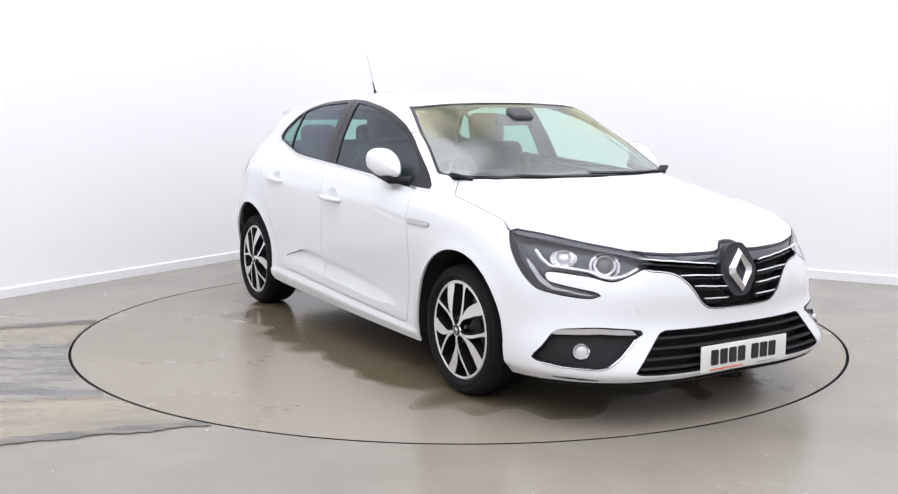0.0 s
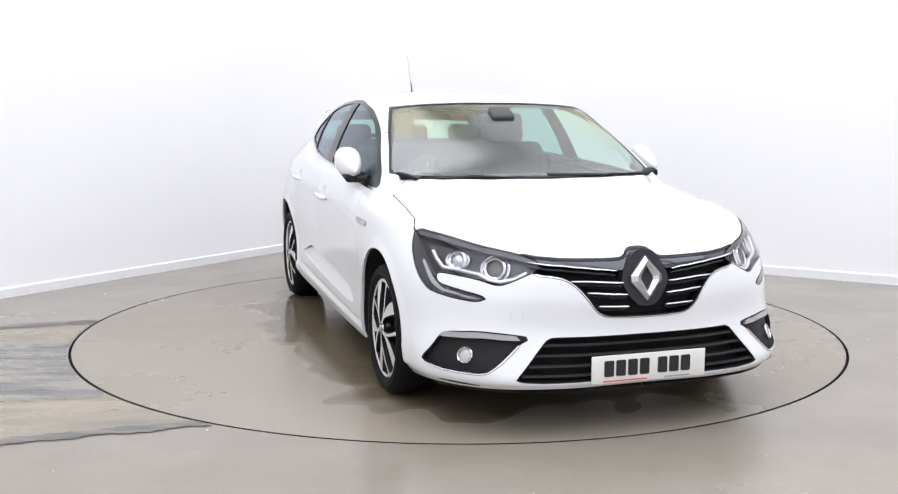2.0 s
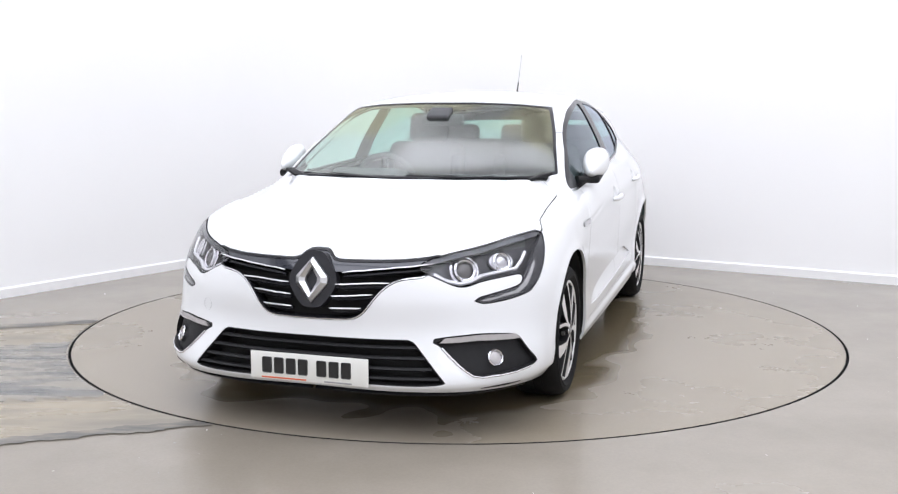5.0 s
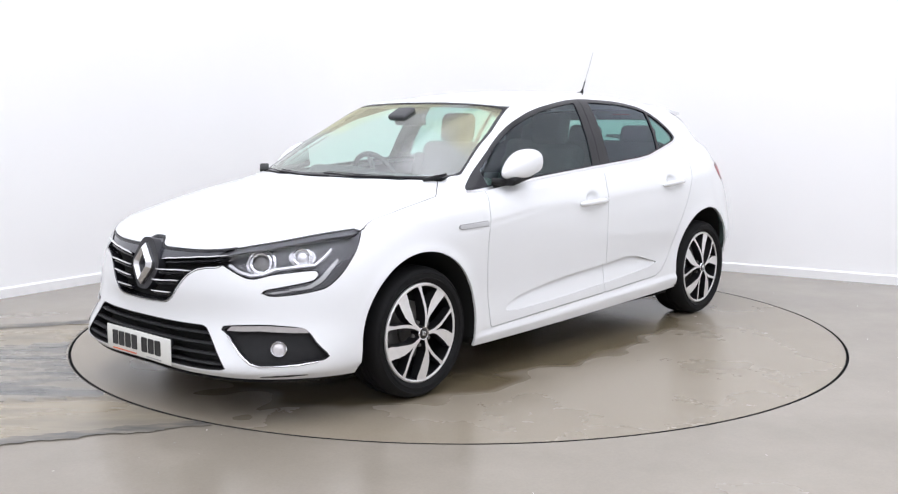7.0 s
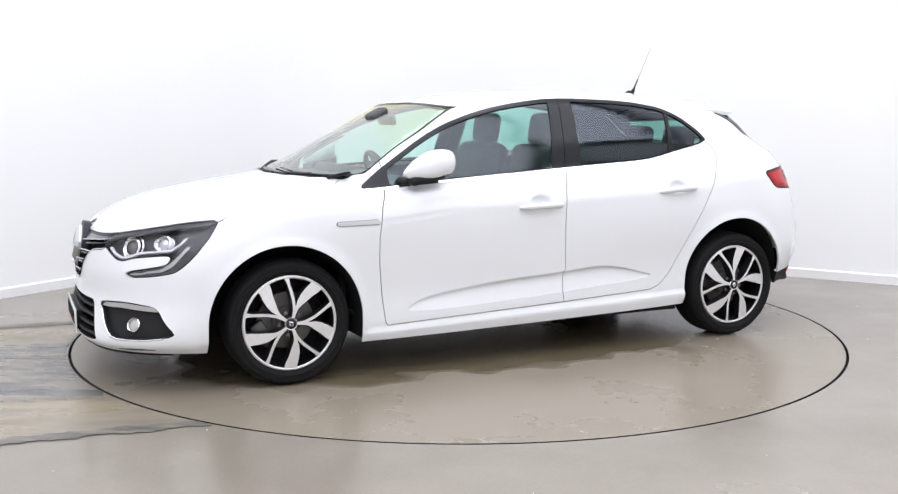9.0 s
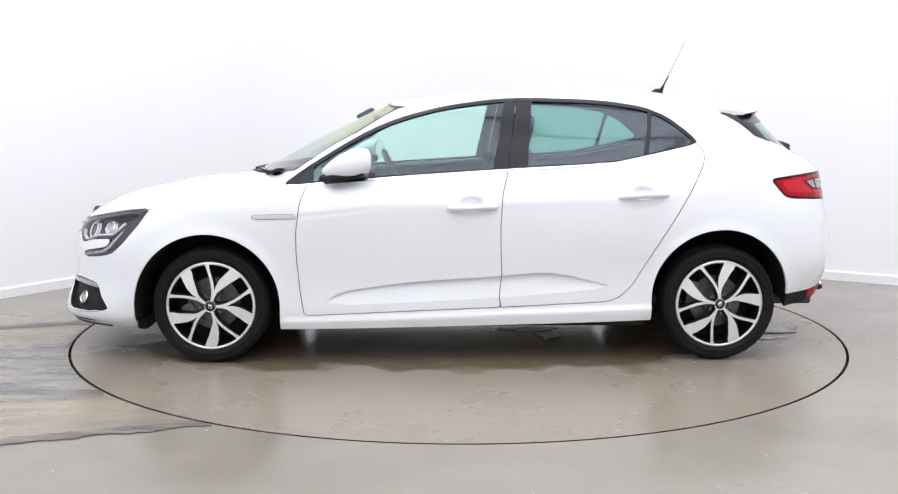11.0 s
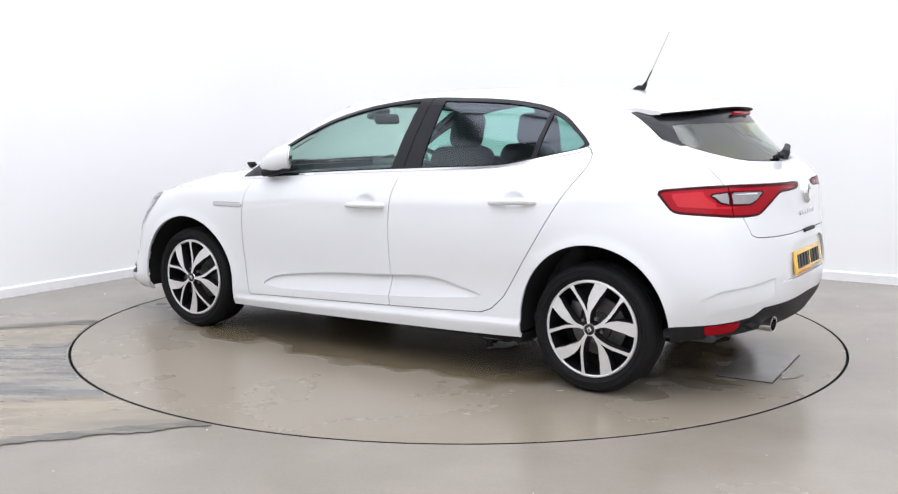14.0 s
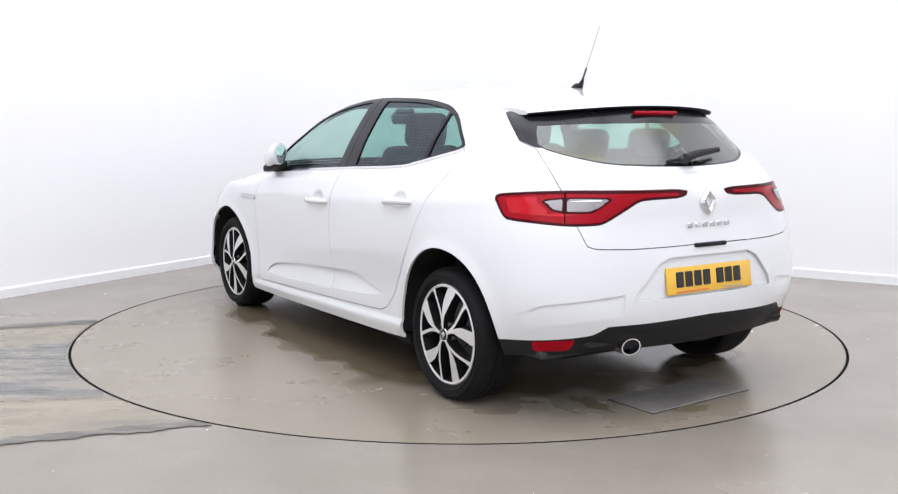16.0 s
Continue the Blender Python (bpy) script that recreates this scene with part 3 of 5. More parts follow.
def mirrored(M):
    s = np.array([1, -1, 1, 1, -1, 1])
    return M[0] * s, M[1][:, ::-1]


def moved(M, d):
    V = M[0].copy()
    V[:, :3] += V[:, 3:] * d
    return V, M[1]


def rim_of(M):
    E = np.sort(np.concatenate([M[1][:, [0, 1]], M[1][:, [1, 2]], M[1][:, [2, 0]]]), 1)
    D = np.concatenate([M[1][:, [0, 1]], M[1][:, [1, 2]], M[1][:, [2, 0]]])
    _, idx, cnt = np.unique(E, axis=0, return_index=True, return_counts=True)
    return D[idx[cnt == 1]]


def panel(name, M, mat, parent, label="", depth=0.01):
    """One panel as an object: the skin and, if depth is given, its turned-in edge."""
    V, F = M
    P = V[:, :3]
    polys = [tuple(f) for f in F.tolist()]
    if depth:
        E = rim_of(M)
        n = len(P)
        top = P[E]
        low = top - V[E][:, :, 3:] * depth
        m = len(E)
        P = np.concatenate([P, top[:, 0], top[:, 1], low[:, 0], low[:, 1]])
        k = np.arange(m)
        polys += [tuple(q) for q in np.stack([n + m + k, n + k, n + 2 * m + k, n + 3 * m + k], 1).tolist()]
    me = bpy.data.meshes.new(name)
    me.from_pydata(P.tolist(), [], polys)
    me.update()
    me.polygons.foreach_set("use_smooth", [True] * len(me.polygons))
    return link_mesh(name, me, mat, parent, label)


def both(name, M, mat, parents, label="", depth=0.01):
    """A panel on the near and the far side."""
    return [panel(name, M, mat, parents[0], label, depth), panel(name, mirrored(M), mat, parents[1], label, depth)]


def whole(name, M, mat, parent, label="", depth=0.01):
    """A panel that runs across the middle."""
    return panel(name, tidy(joined(M, mirrored(M))), mat, parent, label, depth)


V0, F0 = skin_grid(0.0135)
N0 = np.zeros_like(V0)
fn = np.cross(V0[F0[:, 1]] - V0[F0[:, 0]], V0[F0[:, 2]] - V0[F0[:, 0]])
for k in range(3):
    np.add.at(N0, F0[:, k], fn)
N0[np.abs(V0[:, 1]) < 1e-6, 1] = 0
N0 /= np.maximum(np.linalg.norm(N0, axis=1, keepdims=True), 1e-9)
SKINM = tidy((np.concatenate([V0, N0], 1), F0))


def coords(M):
    V = M[0]
    x, y, z = V[:, 0], V[:, 1], V[:, 2]
    return dict(x=x, y=y, z=z, xz=np.stack([x, z], 1), yz=np.stack([y, z], 1), xy=np.stack([x, y], 1),
                fz=np.stack([y - 0.8 * (x - 2), z], 1), rz=np.stack([y + 0.8 * (x + 2), z], 1))


def on_skin(plane, a, b, off=0.0):
    """The point of the skin at (a, b) of a plane of coords(), moved out by off, with its normal."""
    c = coords(SKINM)
    ok = {"xz": c["y"] > 0.3, "yz": c["x"] > 1.3, "fz": c["x"] > 1.3, "rz": c["x"] < -1.3, "bz": c["x"] < -1.3}[plane]
    q = c["yz" if plane == "bz" else plane]
    d = np.where(ok, np.hypot(q[:, 0] - a, q[:, 1] - b), 1e9)
    near = np.argsort(d)[:6]
    w = 1 / (d[near] + 1e-4) ** 2
    v = (SKINM[0][near] * w[:, None]).sum(0) / w.sum()
    nrm = v[3:] / np.linalg.norm(v[3:])
    return Vector(v[:3] + nrm * off), Vector(nrm)


# relief of the skin: arch lips, door sculpting, handle cups, number plate recess
ARCHES = ((1.350, 0.308, 0.376), (-1.335, 0.336, 0.366))
SCULPT = [(.759, .321), (.651, .379), (.559, .396), (.257, .433), (-.176, .459), (-.397, .479), (-.515, .466), (-.633, .435), (-.766, .405), (-.634, .381), (-.177, .347), (.561, .309)]
RECESS = [(-.2, .70), (.24, .70), (.30, .675), (.40, .57), (.42, .53), (-.2, .53)]


def reliefs(M):
    c = coords(M)
    side = np.where(c["y"] > 0.5, 1.0, 0.0)
    a, b = split(M, np.where(c["y"] > 0.5, distance(c["xz"], rounded(SCULPT, 1)), 1.0))
    V = a[0]
    t = np.clip((V[:, 2] - np.interp(V[:, 0], (-.77, -.177, .561, .76), (.385, .345, .309, .315))) / 0.09, 0, 1)
    V[:, 1] -= 0.004 + 0.017 * t
    V[:, 5] += 0.25
    V[:, 3:] /= np.linalg.norm(V[:, 3:], axis=1, keepdims=True)
    # keep the fold's outer edge joined by a narrow slope
    M = joined(a, b)
    c = coords(M)
    a2, b2 = split(M, np.where(c["x"] < -1.7, distance(c["yz"], RECESS), 1.0))
    a2[0][:, 0] += 0.014
    M = joined(a2, b2)
    c = coords(M)
    fold = np.interp(c["rz"][:, 0], (.30, .39, .85, .98), (.55, .560, .523, .47))
    a3, b3 = split(M, np.where((c["x"] < -1.7) & (c["rz"][:, 0] > .40) & (c["z"] > .40), np.maximum(c["z"] - fold, fold - .09 - c["z"]), 1.0))
    t = np.clip((a3[0][:, 2] - np.interp(coords(a3)["rz"][:, 0], (.30, .39, .85, .98), (.55, .560, .523, .47)) + .09) / .09, 0, 1)
    a3[0][:, :3] -= a3[0][:, 3:] * (0.011 * t * np.clip((coords(a3)["rz"][:, 0] - .40) / .05, 0, 1) * np.clip((.95 - coords(a3)["rz"][:, 0]) / .08, 0, 1))[:, None]
    M = joined(a3, b3)
    V = M[0]
    c = coords(M)
    side = c["y"] > 0.5
    for ax, az, ar in ARCHES:
        r = np.hypot(c["x"] - ax, np.maximum(c["z"] - az, 0))
        V[:, 1] += np.where(side & (c["z"] > 0.24), 0.009 * np.exp(-((r - ar) / 0.03) ** 2), 0)
    for hx, hz in ((-.023, .838), (-.915, .89)):
        q = ((c["x"] - hx) / 0.062) ** 2 + ((c["z"] - hz) / 0.036) ** 2
        V[:, 1] -= np.where(side, 0.02 * np.clip(1.1 - q, 0, 1), 0)
    # a light fold along the flank
    zl = np.interp(c["x"], (-1.7, -.915, .437, .87), (.95, .865, .826, .785))
    V[:, 1] += np.where(side & (c["x"] < .9), 0.004 * np.exp(-((c["z"] - zl) / 0.035) ** 2), 0)
    # short fold from the wing badge into the door
    zf = np.interp(c["x"], (.40, .90), (.822, .768))
    fade = np.clip((c["x"] - .40) / .2, 0, 1) * np.clip((.90 - c["x"]) / .03, 0, 1)
    V[:, 1] -= np.where(side, 0.0035 * fade * np.exp(-((c["z"] - zf) / 0.008) ** 2), 0)
    # sill step under the doors
    V[:, 1] += np.where(side & (c["x"] < .99) & (c["x"] > -.98), 0.014 * np.clip((np.interp(c["x"], (-.95, .85), (.30, .238)) - c["z"]) / 0.012, 0, 1), 0)
    return V, M[1]


# ---- the car ----
car = tagged(new("car"), "glossy white five-door hatchback with machined alloy wheels", "car")
rest = reliefs(SKINM)


def take(f_of, gap=0.0):
    """Takes the piece where f < -gap out of the rest of the skin; a gap stays open round it."""
    global rest
    inside, rest2 = split(rest, f_of(coords(rest)) - gap)
    rest = rest2
    if gap:
        inside, _ = split(inside, f_of(coords(inside)) + gap)
    return inside


def low_arch(c, ax, az, ar):
    r = np.hypot(c["x"] - ax, np.maximum(c["z"] - az, 0))
    return np.where(c["y"] > 0.45, r - ar, 1.0)


for arch in ARCHES:
    take(lambda c: low_arch(c, *arch))

# windscreen and its dark edge
SCREEN = [(-.2, .988), (.66, .988), (.735, 1.0), (.70, 1.09), (.655, 1.2), (.605, 1.30), (.58, 1.338), (.4, 1.354), (.2, 1.362), (-.2, 1.362)]
screen = take(lambda c: np.where(c["x"] > 0.3, distance(c["yz"], SCREEN), 1.0))
pane, edge = split(screen, np.where(coords(screen)["x"] > 0.3, distance(coords(screen)["yz"], rounded(np.array(SCREEN) * (0.980, 0.962) + (0, 0.0455), 1)), 1.0))
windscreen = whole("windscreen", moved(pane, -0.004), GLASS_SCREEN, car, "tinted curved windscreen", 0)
whole("black_border", moved(edge, -0.003), BLACK_GLOSS, windscreen, "black printed edge", 0.004)

# side windows
DLO = rounded([(.966, .928), (.868, .933), (.688, .951), (.267, .982), (-.21, 1.012), (-.771, 1.042), (-.948, 1.078), (-1.245, 1.141), (-1.199, 1.195), (-1.083, 1.288), (-.961, 1.339), (-.779, 1.367), (-.627, 1.378),
               (-.322, 1.386), (-.168, 1.379), (-.015, 1.361), (.137, 1.336), (.289, 1.298), (.438, 1.247), (.585, 1.175), (.73, 1.088), (.846, 1.015)], 1)
side_glass = take(lambda c: np.where(c["y"] > 0.4, distance(c["xz"], DLO), 1.0))


def leaning(c, x0, z0, x1, z1):
    """Distance ahead of a leaning upright line."""
    return (c["x"] - (x0 + (x1 - x0) * (c["z"] - z0) / (z1 - z0)))


def cut(M, f):
    return split(M, f(coords(M)))


BELT = ((-1.25, 1.141), (-.948, 1.078), (-.771, 1.042), (-.21, 1.012), (.267, .982), (.688, .951), (.97, .926))
PANES = [(p[0], p[1] - (0.011 if p[1] < np.interp(p[0], [b[0] for b in BELT], [b[1] for b in BELT]) + 0.008 and p[0] > -1.2 else 0.0)) for p in DLO]
inset = 0.019
p_front, frames = cut(side_glass, lambda c: np.maximum.reduce([distance(c["xz"], PANES) + inset, leaning(c, .80, .96, .80, 1.1), -leaning(c, -.135, 1.005, -.203, 1.352)]))
p_rear, frames = cut(frames, lambda c: np.maximum.reduce([distance(c["xz"], PANES) + inset, leaning(c, -.317, 1.013, -.353, 1.356), -leaning(c, -.939, 1.074, -.987, 1.324)]))
p_quarter, frames = cut(frames, lambda c: np.maximum.reduce([distance(c["xz"], PANES) + inset, leaning(c, -.966, 1.083, -1.006, 1.315), np.full(len(c["x"]), -1.0)]))
f_rear, f_front = cut(frames, lambda c: leaning(c, -.216, 1.006, -.273, 1.362))
f_front, _ = cut(f_front, lambda c: -leaning(c, -.212, 1.006, -.269, 1.362))

# bright strip under the windows
strip_piece = take(lambda c: np.where((c["y"] > 0.5) & (c["x"] > -1.26) & (c["x"] < 0.98), np.maximum(distance(c["xz"], DLO) - 0.011, c["z"] - np.interp(c["x"], [b[0] for b in BELT], [b[1] for b in BELT]) - 0.002), 1.0))

# doors
FRONT_DOOR = [(.832, .93), (.864, .843), (.884, .694), (.885, .573), (.87, .39), (.852, .27), (.84, .254), (-.177, .294), (-.168, .35), (-.182, .456), (-.176, .58), (-.173, .71), (-.184, .885), (-.216, 1.006), (-.216, 1.2), (.8, 1.2)]
REAR_DOOR = [(-.177, .294), (-.636, .316), (-.74, .322), (-.80, .345), (-.868, .41), (-.977, .591), (-1.06, .724), (-1.206, .968), (-1.25, 1.04), (-1.262, 1.085), (-1.257, 1.112), (-1.241, 1.134), (-1.215, 1.150), (-1.10, 1.2), (-.22, 1.2), (-.216, 1.006), (-.184, .885), (-.173, .71), (-.176, .58), (-.182, .456), (-.168, .35)]
door_f = take(lambda c: np.where(c["y"] > 0.5, distance(c["xz"], FRONT_DOOR), 1.0), 0.0021)
door_r = take(lambda c: np.where(c["y"] > 0.5, distance(c["xz"], REAR_DOOR), 1.0), 0.0021)
SIDES = (1, -1)
front_doors = both("front_door", door_f, WHITE, (car, car), "", 0.015)
rear_doors = both("rear_door", door_r, WHITE, (car, car), "", 0.015)
both("front_window", moved(p_front, -0.006), GLASS, front_doors, "green-tinted door glass", 0)
both("rear_window", moved(p_rear, -0.006), GLASS_DARK, rear_doors, "dark green-tinted door glass", 0)
both("quarter_window", moved(p_quarter, -0.006), GLASS_DARK, rear_doors, "dark green-tinted quarter glass", 0)
both("window_frame", f_front, BLACK_GLOSS, front_doors, "gloss black window surround", 0.012)
both("window_frame", f_rear, BLACK_GLOSS, rear_doors, "gloss black window surround", 0.012)
both("belt_trim", moved(strip_piece, 0.003), CHROME, (car, car), "thin bright chrome strip", 0.006)

# head lamps, grille, intake, fog lamp bezels
LAMP = [(.315, .688), (.369, .718), (.50, .742), (.666, .762), (.901, .794), (1.101, .811), (1.09, .735), (1.05, .67), (1.012, .626), (.965, .59), (.927, .571), (.80, .552), (.648, .541), (.575, .563), (.846, .600), (.885, .612), (.896, .635), (.883, .650), (.65, .631), (.56, .612), (.505, .614), (.38, .66)]
lamp = take(lambda c: np.where(c["x"] > 1.4, distance(c["fz"], rounded(LAMP, 1)), 1.0), 0.002)
GRILLE = [(-.2, .757), (.03, .757), (.055, .745), (.075, .724), (.105, .716), (.33, .719), (.45, .729), (.50, .74), (.49, .70), (.455, .652), (.40, .648), (.351, .639), (.315, .618), (.282, .587), (.225, .51), (.191, .488), (.15, .480), (-.2, .476)]
grille = take(lambda c: np.where(c["x"] > 1.9, distance(c["yz"], rounded(GRILLE, 1)), 1.0), 0.0015)
INTAKE = [(-.2, .413), (.40, .410), (.425, .400), (.562, .245), (.53, .236), (.45, .231), (-.2, .236)]
intake = take(lambda c: np.where(c["x"] > 1.9, distance(c["yz"], INTAKE), 1.0))
FOG = [(.90, .345), (.855, .395), (.82, .416), (.619, .429), (.45, .422), (.335, .409), (.399, .388), (.489, .312), (.545, .274), (.60, .264), (.66, .262), (.935, .276), (.965, .295)]
fog = take(lambda c: np.where(c["x"] > 1.4, distance(c["fz"], rounded(FOG, 1)), 1.0))


def bonnet_edge(c):
    return np.where((c["x"] > 0.95) & (c["z"] > 0.68) & (c["z"] < 1.0), np.maximum.reduce([
        np.interp(c["y"], (0, .33, .45, .6, .73, .81, .85), (.69, .69, .70, .735, .772, .797, .82)) - c["z"],
        c["y"] - np.interp(c["x"], (1.0, 1.06, 1.13, 1.365, 1.543, 1.62, 1.70), (.67, .72, .777, .776, .785, .81, .86)),
        np.interp(c["y"], (0, .3, .52, .68, .8), (1.222, 1.197, 1.122, 1.015, .95)) - c["x"]]), 1.0)


bonnet = take(bonnet_edge, 0.0028)
cs = coords(SKINM)
# dark strip laid under the shut line to paint in the gap's shade
seal, _ = split(SKINM, np.where((cs["y"] > .6) & (cs["x"] > .98) & (cs["x"] < 1.68), np.abs(bonnet_edge(cs)) - 0.012, 1.0))
both("bonnet_gap_shade", moved(seal, -0.005), LINER, (car, car), "dark strip added under the bonnet gap for its shade", 0)
whole("bonnet", bonnet, WHITE, car, "long white bonnet", 0.02)
cowl = take(lambda c: np.where((c["x"] > 0.9) & (c["z"] > 0.93) & (c["z"] < 1.01) & (c["y"] < .70), np.maximum(np.interp(c["y"], (0, .3, .52, .68, .8), (1.1, 1.08, 1.02, .93, .93)) - c["x"], c["x"] - np.interp(c["y"], (0, .3, .52, .68, .8), (1.222, 1.197, 1.122, 1.015, .95))), 1.0))
whole("cowl_panel", moved(cowl, -0.008), PLASTIC, car, "black plastic scuttle panel", 0.01)

# tail lamps, tailgate, rear glass, lower rear valance
TAIL = [(1.13, .960), (.90, .978), (.711, .985), (.4, .985), (.066, .981), (.085, .947), (.319, .943), (.36, .932), (.41, .907), (.52, .855), (.56, .845), (.708, .842), (.887, .851), (1.04, .858), (1.07, .87), (1.10, .915)]
tail = take(lambda c: np.where(c["x"] < -1.4, distance(c["rz"], rounded(TAIL, 1)), 1.0), 0.0015)
REAR_GLASS = [(-.2, 1.343), (.209, 1.346), (.44, 1.335), (.50, 1.326), (.575, 1.235), (.612, 1.152), (.53, 1.114), (.396, 1.082), (.188, 1.072), (-.2, 1.07)]
rear_pane = take(lambda c: np.where(c["x"] < -1.4, distance(c["yz"], rounded(REAR_GLASS, 1)), 1.0))
FIN = [(1.085, 1.306), (.86, 1.335), (.80, 1.15), (.899, 1.153), (.996, 1.184), (1.05, 1.257)]
fin = take(lambda c: np.where(c["x"] < -1.3, distance(c["rz"], FIN), 1.0))
GATE = [(1.01, 1.36), (1.072, 1.307), (1.04, 1.25), (.99, 1.18), (.899, 1.15), (.818, 1.059), (.756, .981), (.70, .88), (.648, .803), (.62, .762), (.575, .749), (.406, .744), (-.3, .747), (-.3, 1.36)]
gate = take(lambda c: np.where(c["x"] < -1.35, distance(c["rz"], GATE), 1.0), 0.002)
VALANCE = [(1.3, .335), (1.092, .351), (.70, .378), (.589, .388), (.545, .405), (.50, .425), (-.3, .441), (-.3, .1), (1.3, .1)]
valance = take(lambda c: np.where((c["x"] < -1.5) & (c["z"] < .5), distance(c["rz"], VALANCE), 1.0))
tailgate = whole("tailgate", gate, WHITE, car, "", 0.02)
# pane stops low: the black band above it includes the spoiler's painted shade
rg_pane, rg_edge = cut(rear_pane, lambda c: distance(c["yz"], rounded([(-.2, 1.262), (.35, 1.258), (.55, 1.250), (.597, 1.238), (.607, 1.157), (.53, 1.123), (.392, 1.091), (.186, 1.081), (-.2, 1.079)], 1)))
whole("rear_screen", moved(rg_pane, -0.003), REAR_GLASS_M, tailgate, "dark tinted rear screen", 0)
whole("black_border", moved(rg_edge, -0.002), FIN_BLACK, tailgate, "black printed edge of the rear screen, its top band widened for the spoiler's shade", 0.004)
both("side_fin", moved(fin, -0.002), FIN_BLACK, (tailgate, tailgate), "gloss black fin beside the rear screen", 0.01)

# bumpers, wings, roof, sides: what is left
rest_front = take(lambda c: np.where((c["x"] > 1.4) & (c["z"] < .83), leaning(c, 1.66, .47, 1.79, .64) * -1, 1.0))
front_bumper = whole("front_bumper", rest_front, WHITE, car, "", 0.012)
rest_rear = take(lambda c: np.where(c["x"] < -1.3, np.maximum(c["z"] - 0.842, c["x"] + 1.62 - 0.25 * (c["z"] - .5)), 1.0))
rear_bumper = whole("rear_bumper", rest_rear, WHITE, car, "", 0.012)
whole("rear_valance", valance, PLASTIC, car, "black plastic lower bumper", 0.015)
wing = take(lambda c: np.where((c["z"] < 0.93) & (c["x"] > .8), -leaning(c, .84, .2, .845, .93), 1.0))
both("front_wing", wing, WHITE, (car, car), "", 0.012)
roof = take(lambda c: np.where((c["x"] < .6) & (c["x"] > -1.75), np.maximum(1.392 - 0.02 * np.abs(c["x"] + .3) - 0.03 * (c["x"] + .3) ** 2 - c["z"], c["y"] - 0.6), 1.0))
whole("roof", roof, WHITE, car, "", 0)
both("body_side", rest, WHITE, (car, car), "", 0.012)


# trim inside the cabin, hung just under the skin
inner_roof, inner_side = cut(moved(joined(roof, rest), -0.03), lambda c: np.where(c["x"] < 5, 1.33 - c["z"], 1.0))
whole("headlining", inner_roof, LINING, car, "pale grey roof lining", 0)
inner_side, _ = cut(inner_side, lambda c: np.where((c["x"] < .97) & (c["x"] > -1.75), 0.86 - c["z"], 1.0))


def islands(M):
    """The separate pieces of a triangle mesh."""
    V, F = tidy(M)
    lab = np.arange(len(V))
    while True:
        low = lab[F].min(1)
        nxt = lab.copy()
        for k in range(3):
            np.minimum.at(nxt, F[:, k], low)
        if (nxt == lab).all():
            break
        lab = nxt[nxt]
    return [tidy((V, F[lab[F[:, 0]] == v])) for v in np.unique(lab[F[:, 0]])]


for piece in islands(inner_side):
    both("pillar_trim", piece, DASH, (car, car), "dark cabin pillar trim", 0)
both("door_card", moved(door_f, -0.045), DASH, front_doors, "dark inner door lining", 0.0)
both("door_card", moved(door_r, -0.045), DASH, rear_doors, "dark inner door lining", 0.0)

# ---- lamps in front ----
lamps = both("headlamp", moved(lamp, -0.045), LAMP_DARK, (car, car), "", 0)
both("lens", lamp, CLEAR, lamps, "clear polycarbonate lens", 0)


def band(M, plane, outline, off, depth, name, mat, parents, label=""):
    c = coords(M)
    piece, _ = split(M, distance(c[plane], np.array(outline)))
    if len(piece[1]):
        both(name, moved(piece, off), mat, parents, label, depth)


# walls of the lamp recess, hook with the daytime light, bright light guide
E = rim_of(lamp)
top, low = lamp[0][E][:, :, :3], lamp[0][E][:, :, :3] - lamp[0][E][:, :, 3:] * 0.045
for sgn, lp in zip(SIDES, lamps):
    me = bpy.data.meshes.new("bezel")
    m = len(E)
    pts = np.concatenate([top[:, 0], top[:, 1], low[:, 0], low[:, 1]]) * (1, sgn, 1)
    k = np.arange(m)
    me.from_pydata(pts.tolist(), [], np.stack([m + k, k, 2 * m + k, 3 * m + k], 1).tolist())
    link_mesh("bezel", me, BLACK_GLOSS, lp, "black lamp surround")
band(lamp, "fz", [(.30, .70), (.37, .70), (.50, .722), (.666, .742), (.901, .774), (1.06, .788), (1.11, .82), (.9, .81), (.6, .78), (.3, .74)], -0.006, 0.012, "brow", LAMP_DARK, lamps, "dark grey upper trim")
band(lamp, "fz", [(.56, .53), (.56, .565), (.84, .603), (.91, .64), (1.03, .75), (1.10, .80), (1.12, .72), (1.02, .60), (.93, .555)], -0.004, 0.02, "hook", HOOK, lamps, "dark smoked lamp hook")
band(lamp, "fz", [(.60, .553), (.845, .586), (.905, .618), (.99, .70), (1.0, .69), (.925, .605), (.86, .575), (.65, .551)], 0.0005, 0.003, "daytime_light", DAYLIGHT, lamps, "slim silver daytime light")


def both_bm(name, make, mat, parents, label=""):
    """A part built for one side and its mirror image for the other."""
    out = []
    for sgn, par in zip(SIDES, parents):
        bm = make()
        if sgn < 0:
            bmesh.ops.scale(bm, vec=(1, -1, 1), verts=bm.verts)
        out.append(part(name, bm, mat, par, label))
    return out


def facing(plane, a, b, off):
    """A pose on the skin whose y axis points out of it."""
    p, nrm = on_skin(plane, a, b, off)
    return Matrix.Translation(p) @ nrm.to_track_quat("Y", "Z").to_matrix().to_4x4()


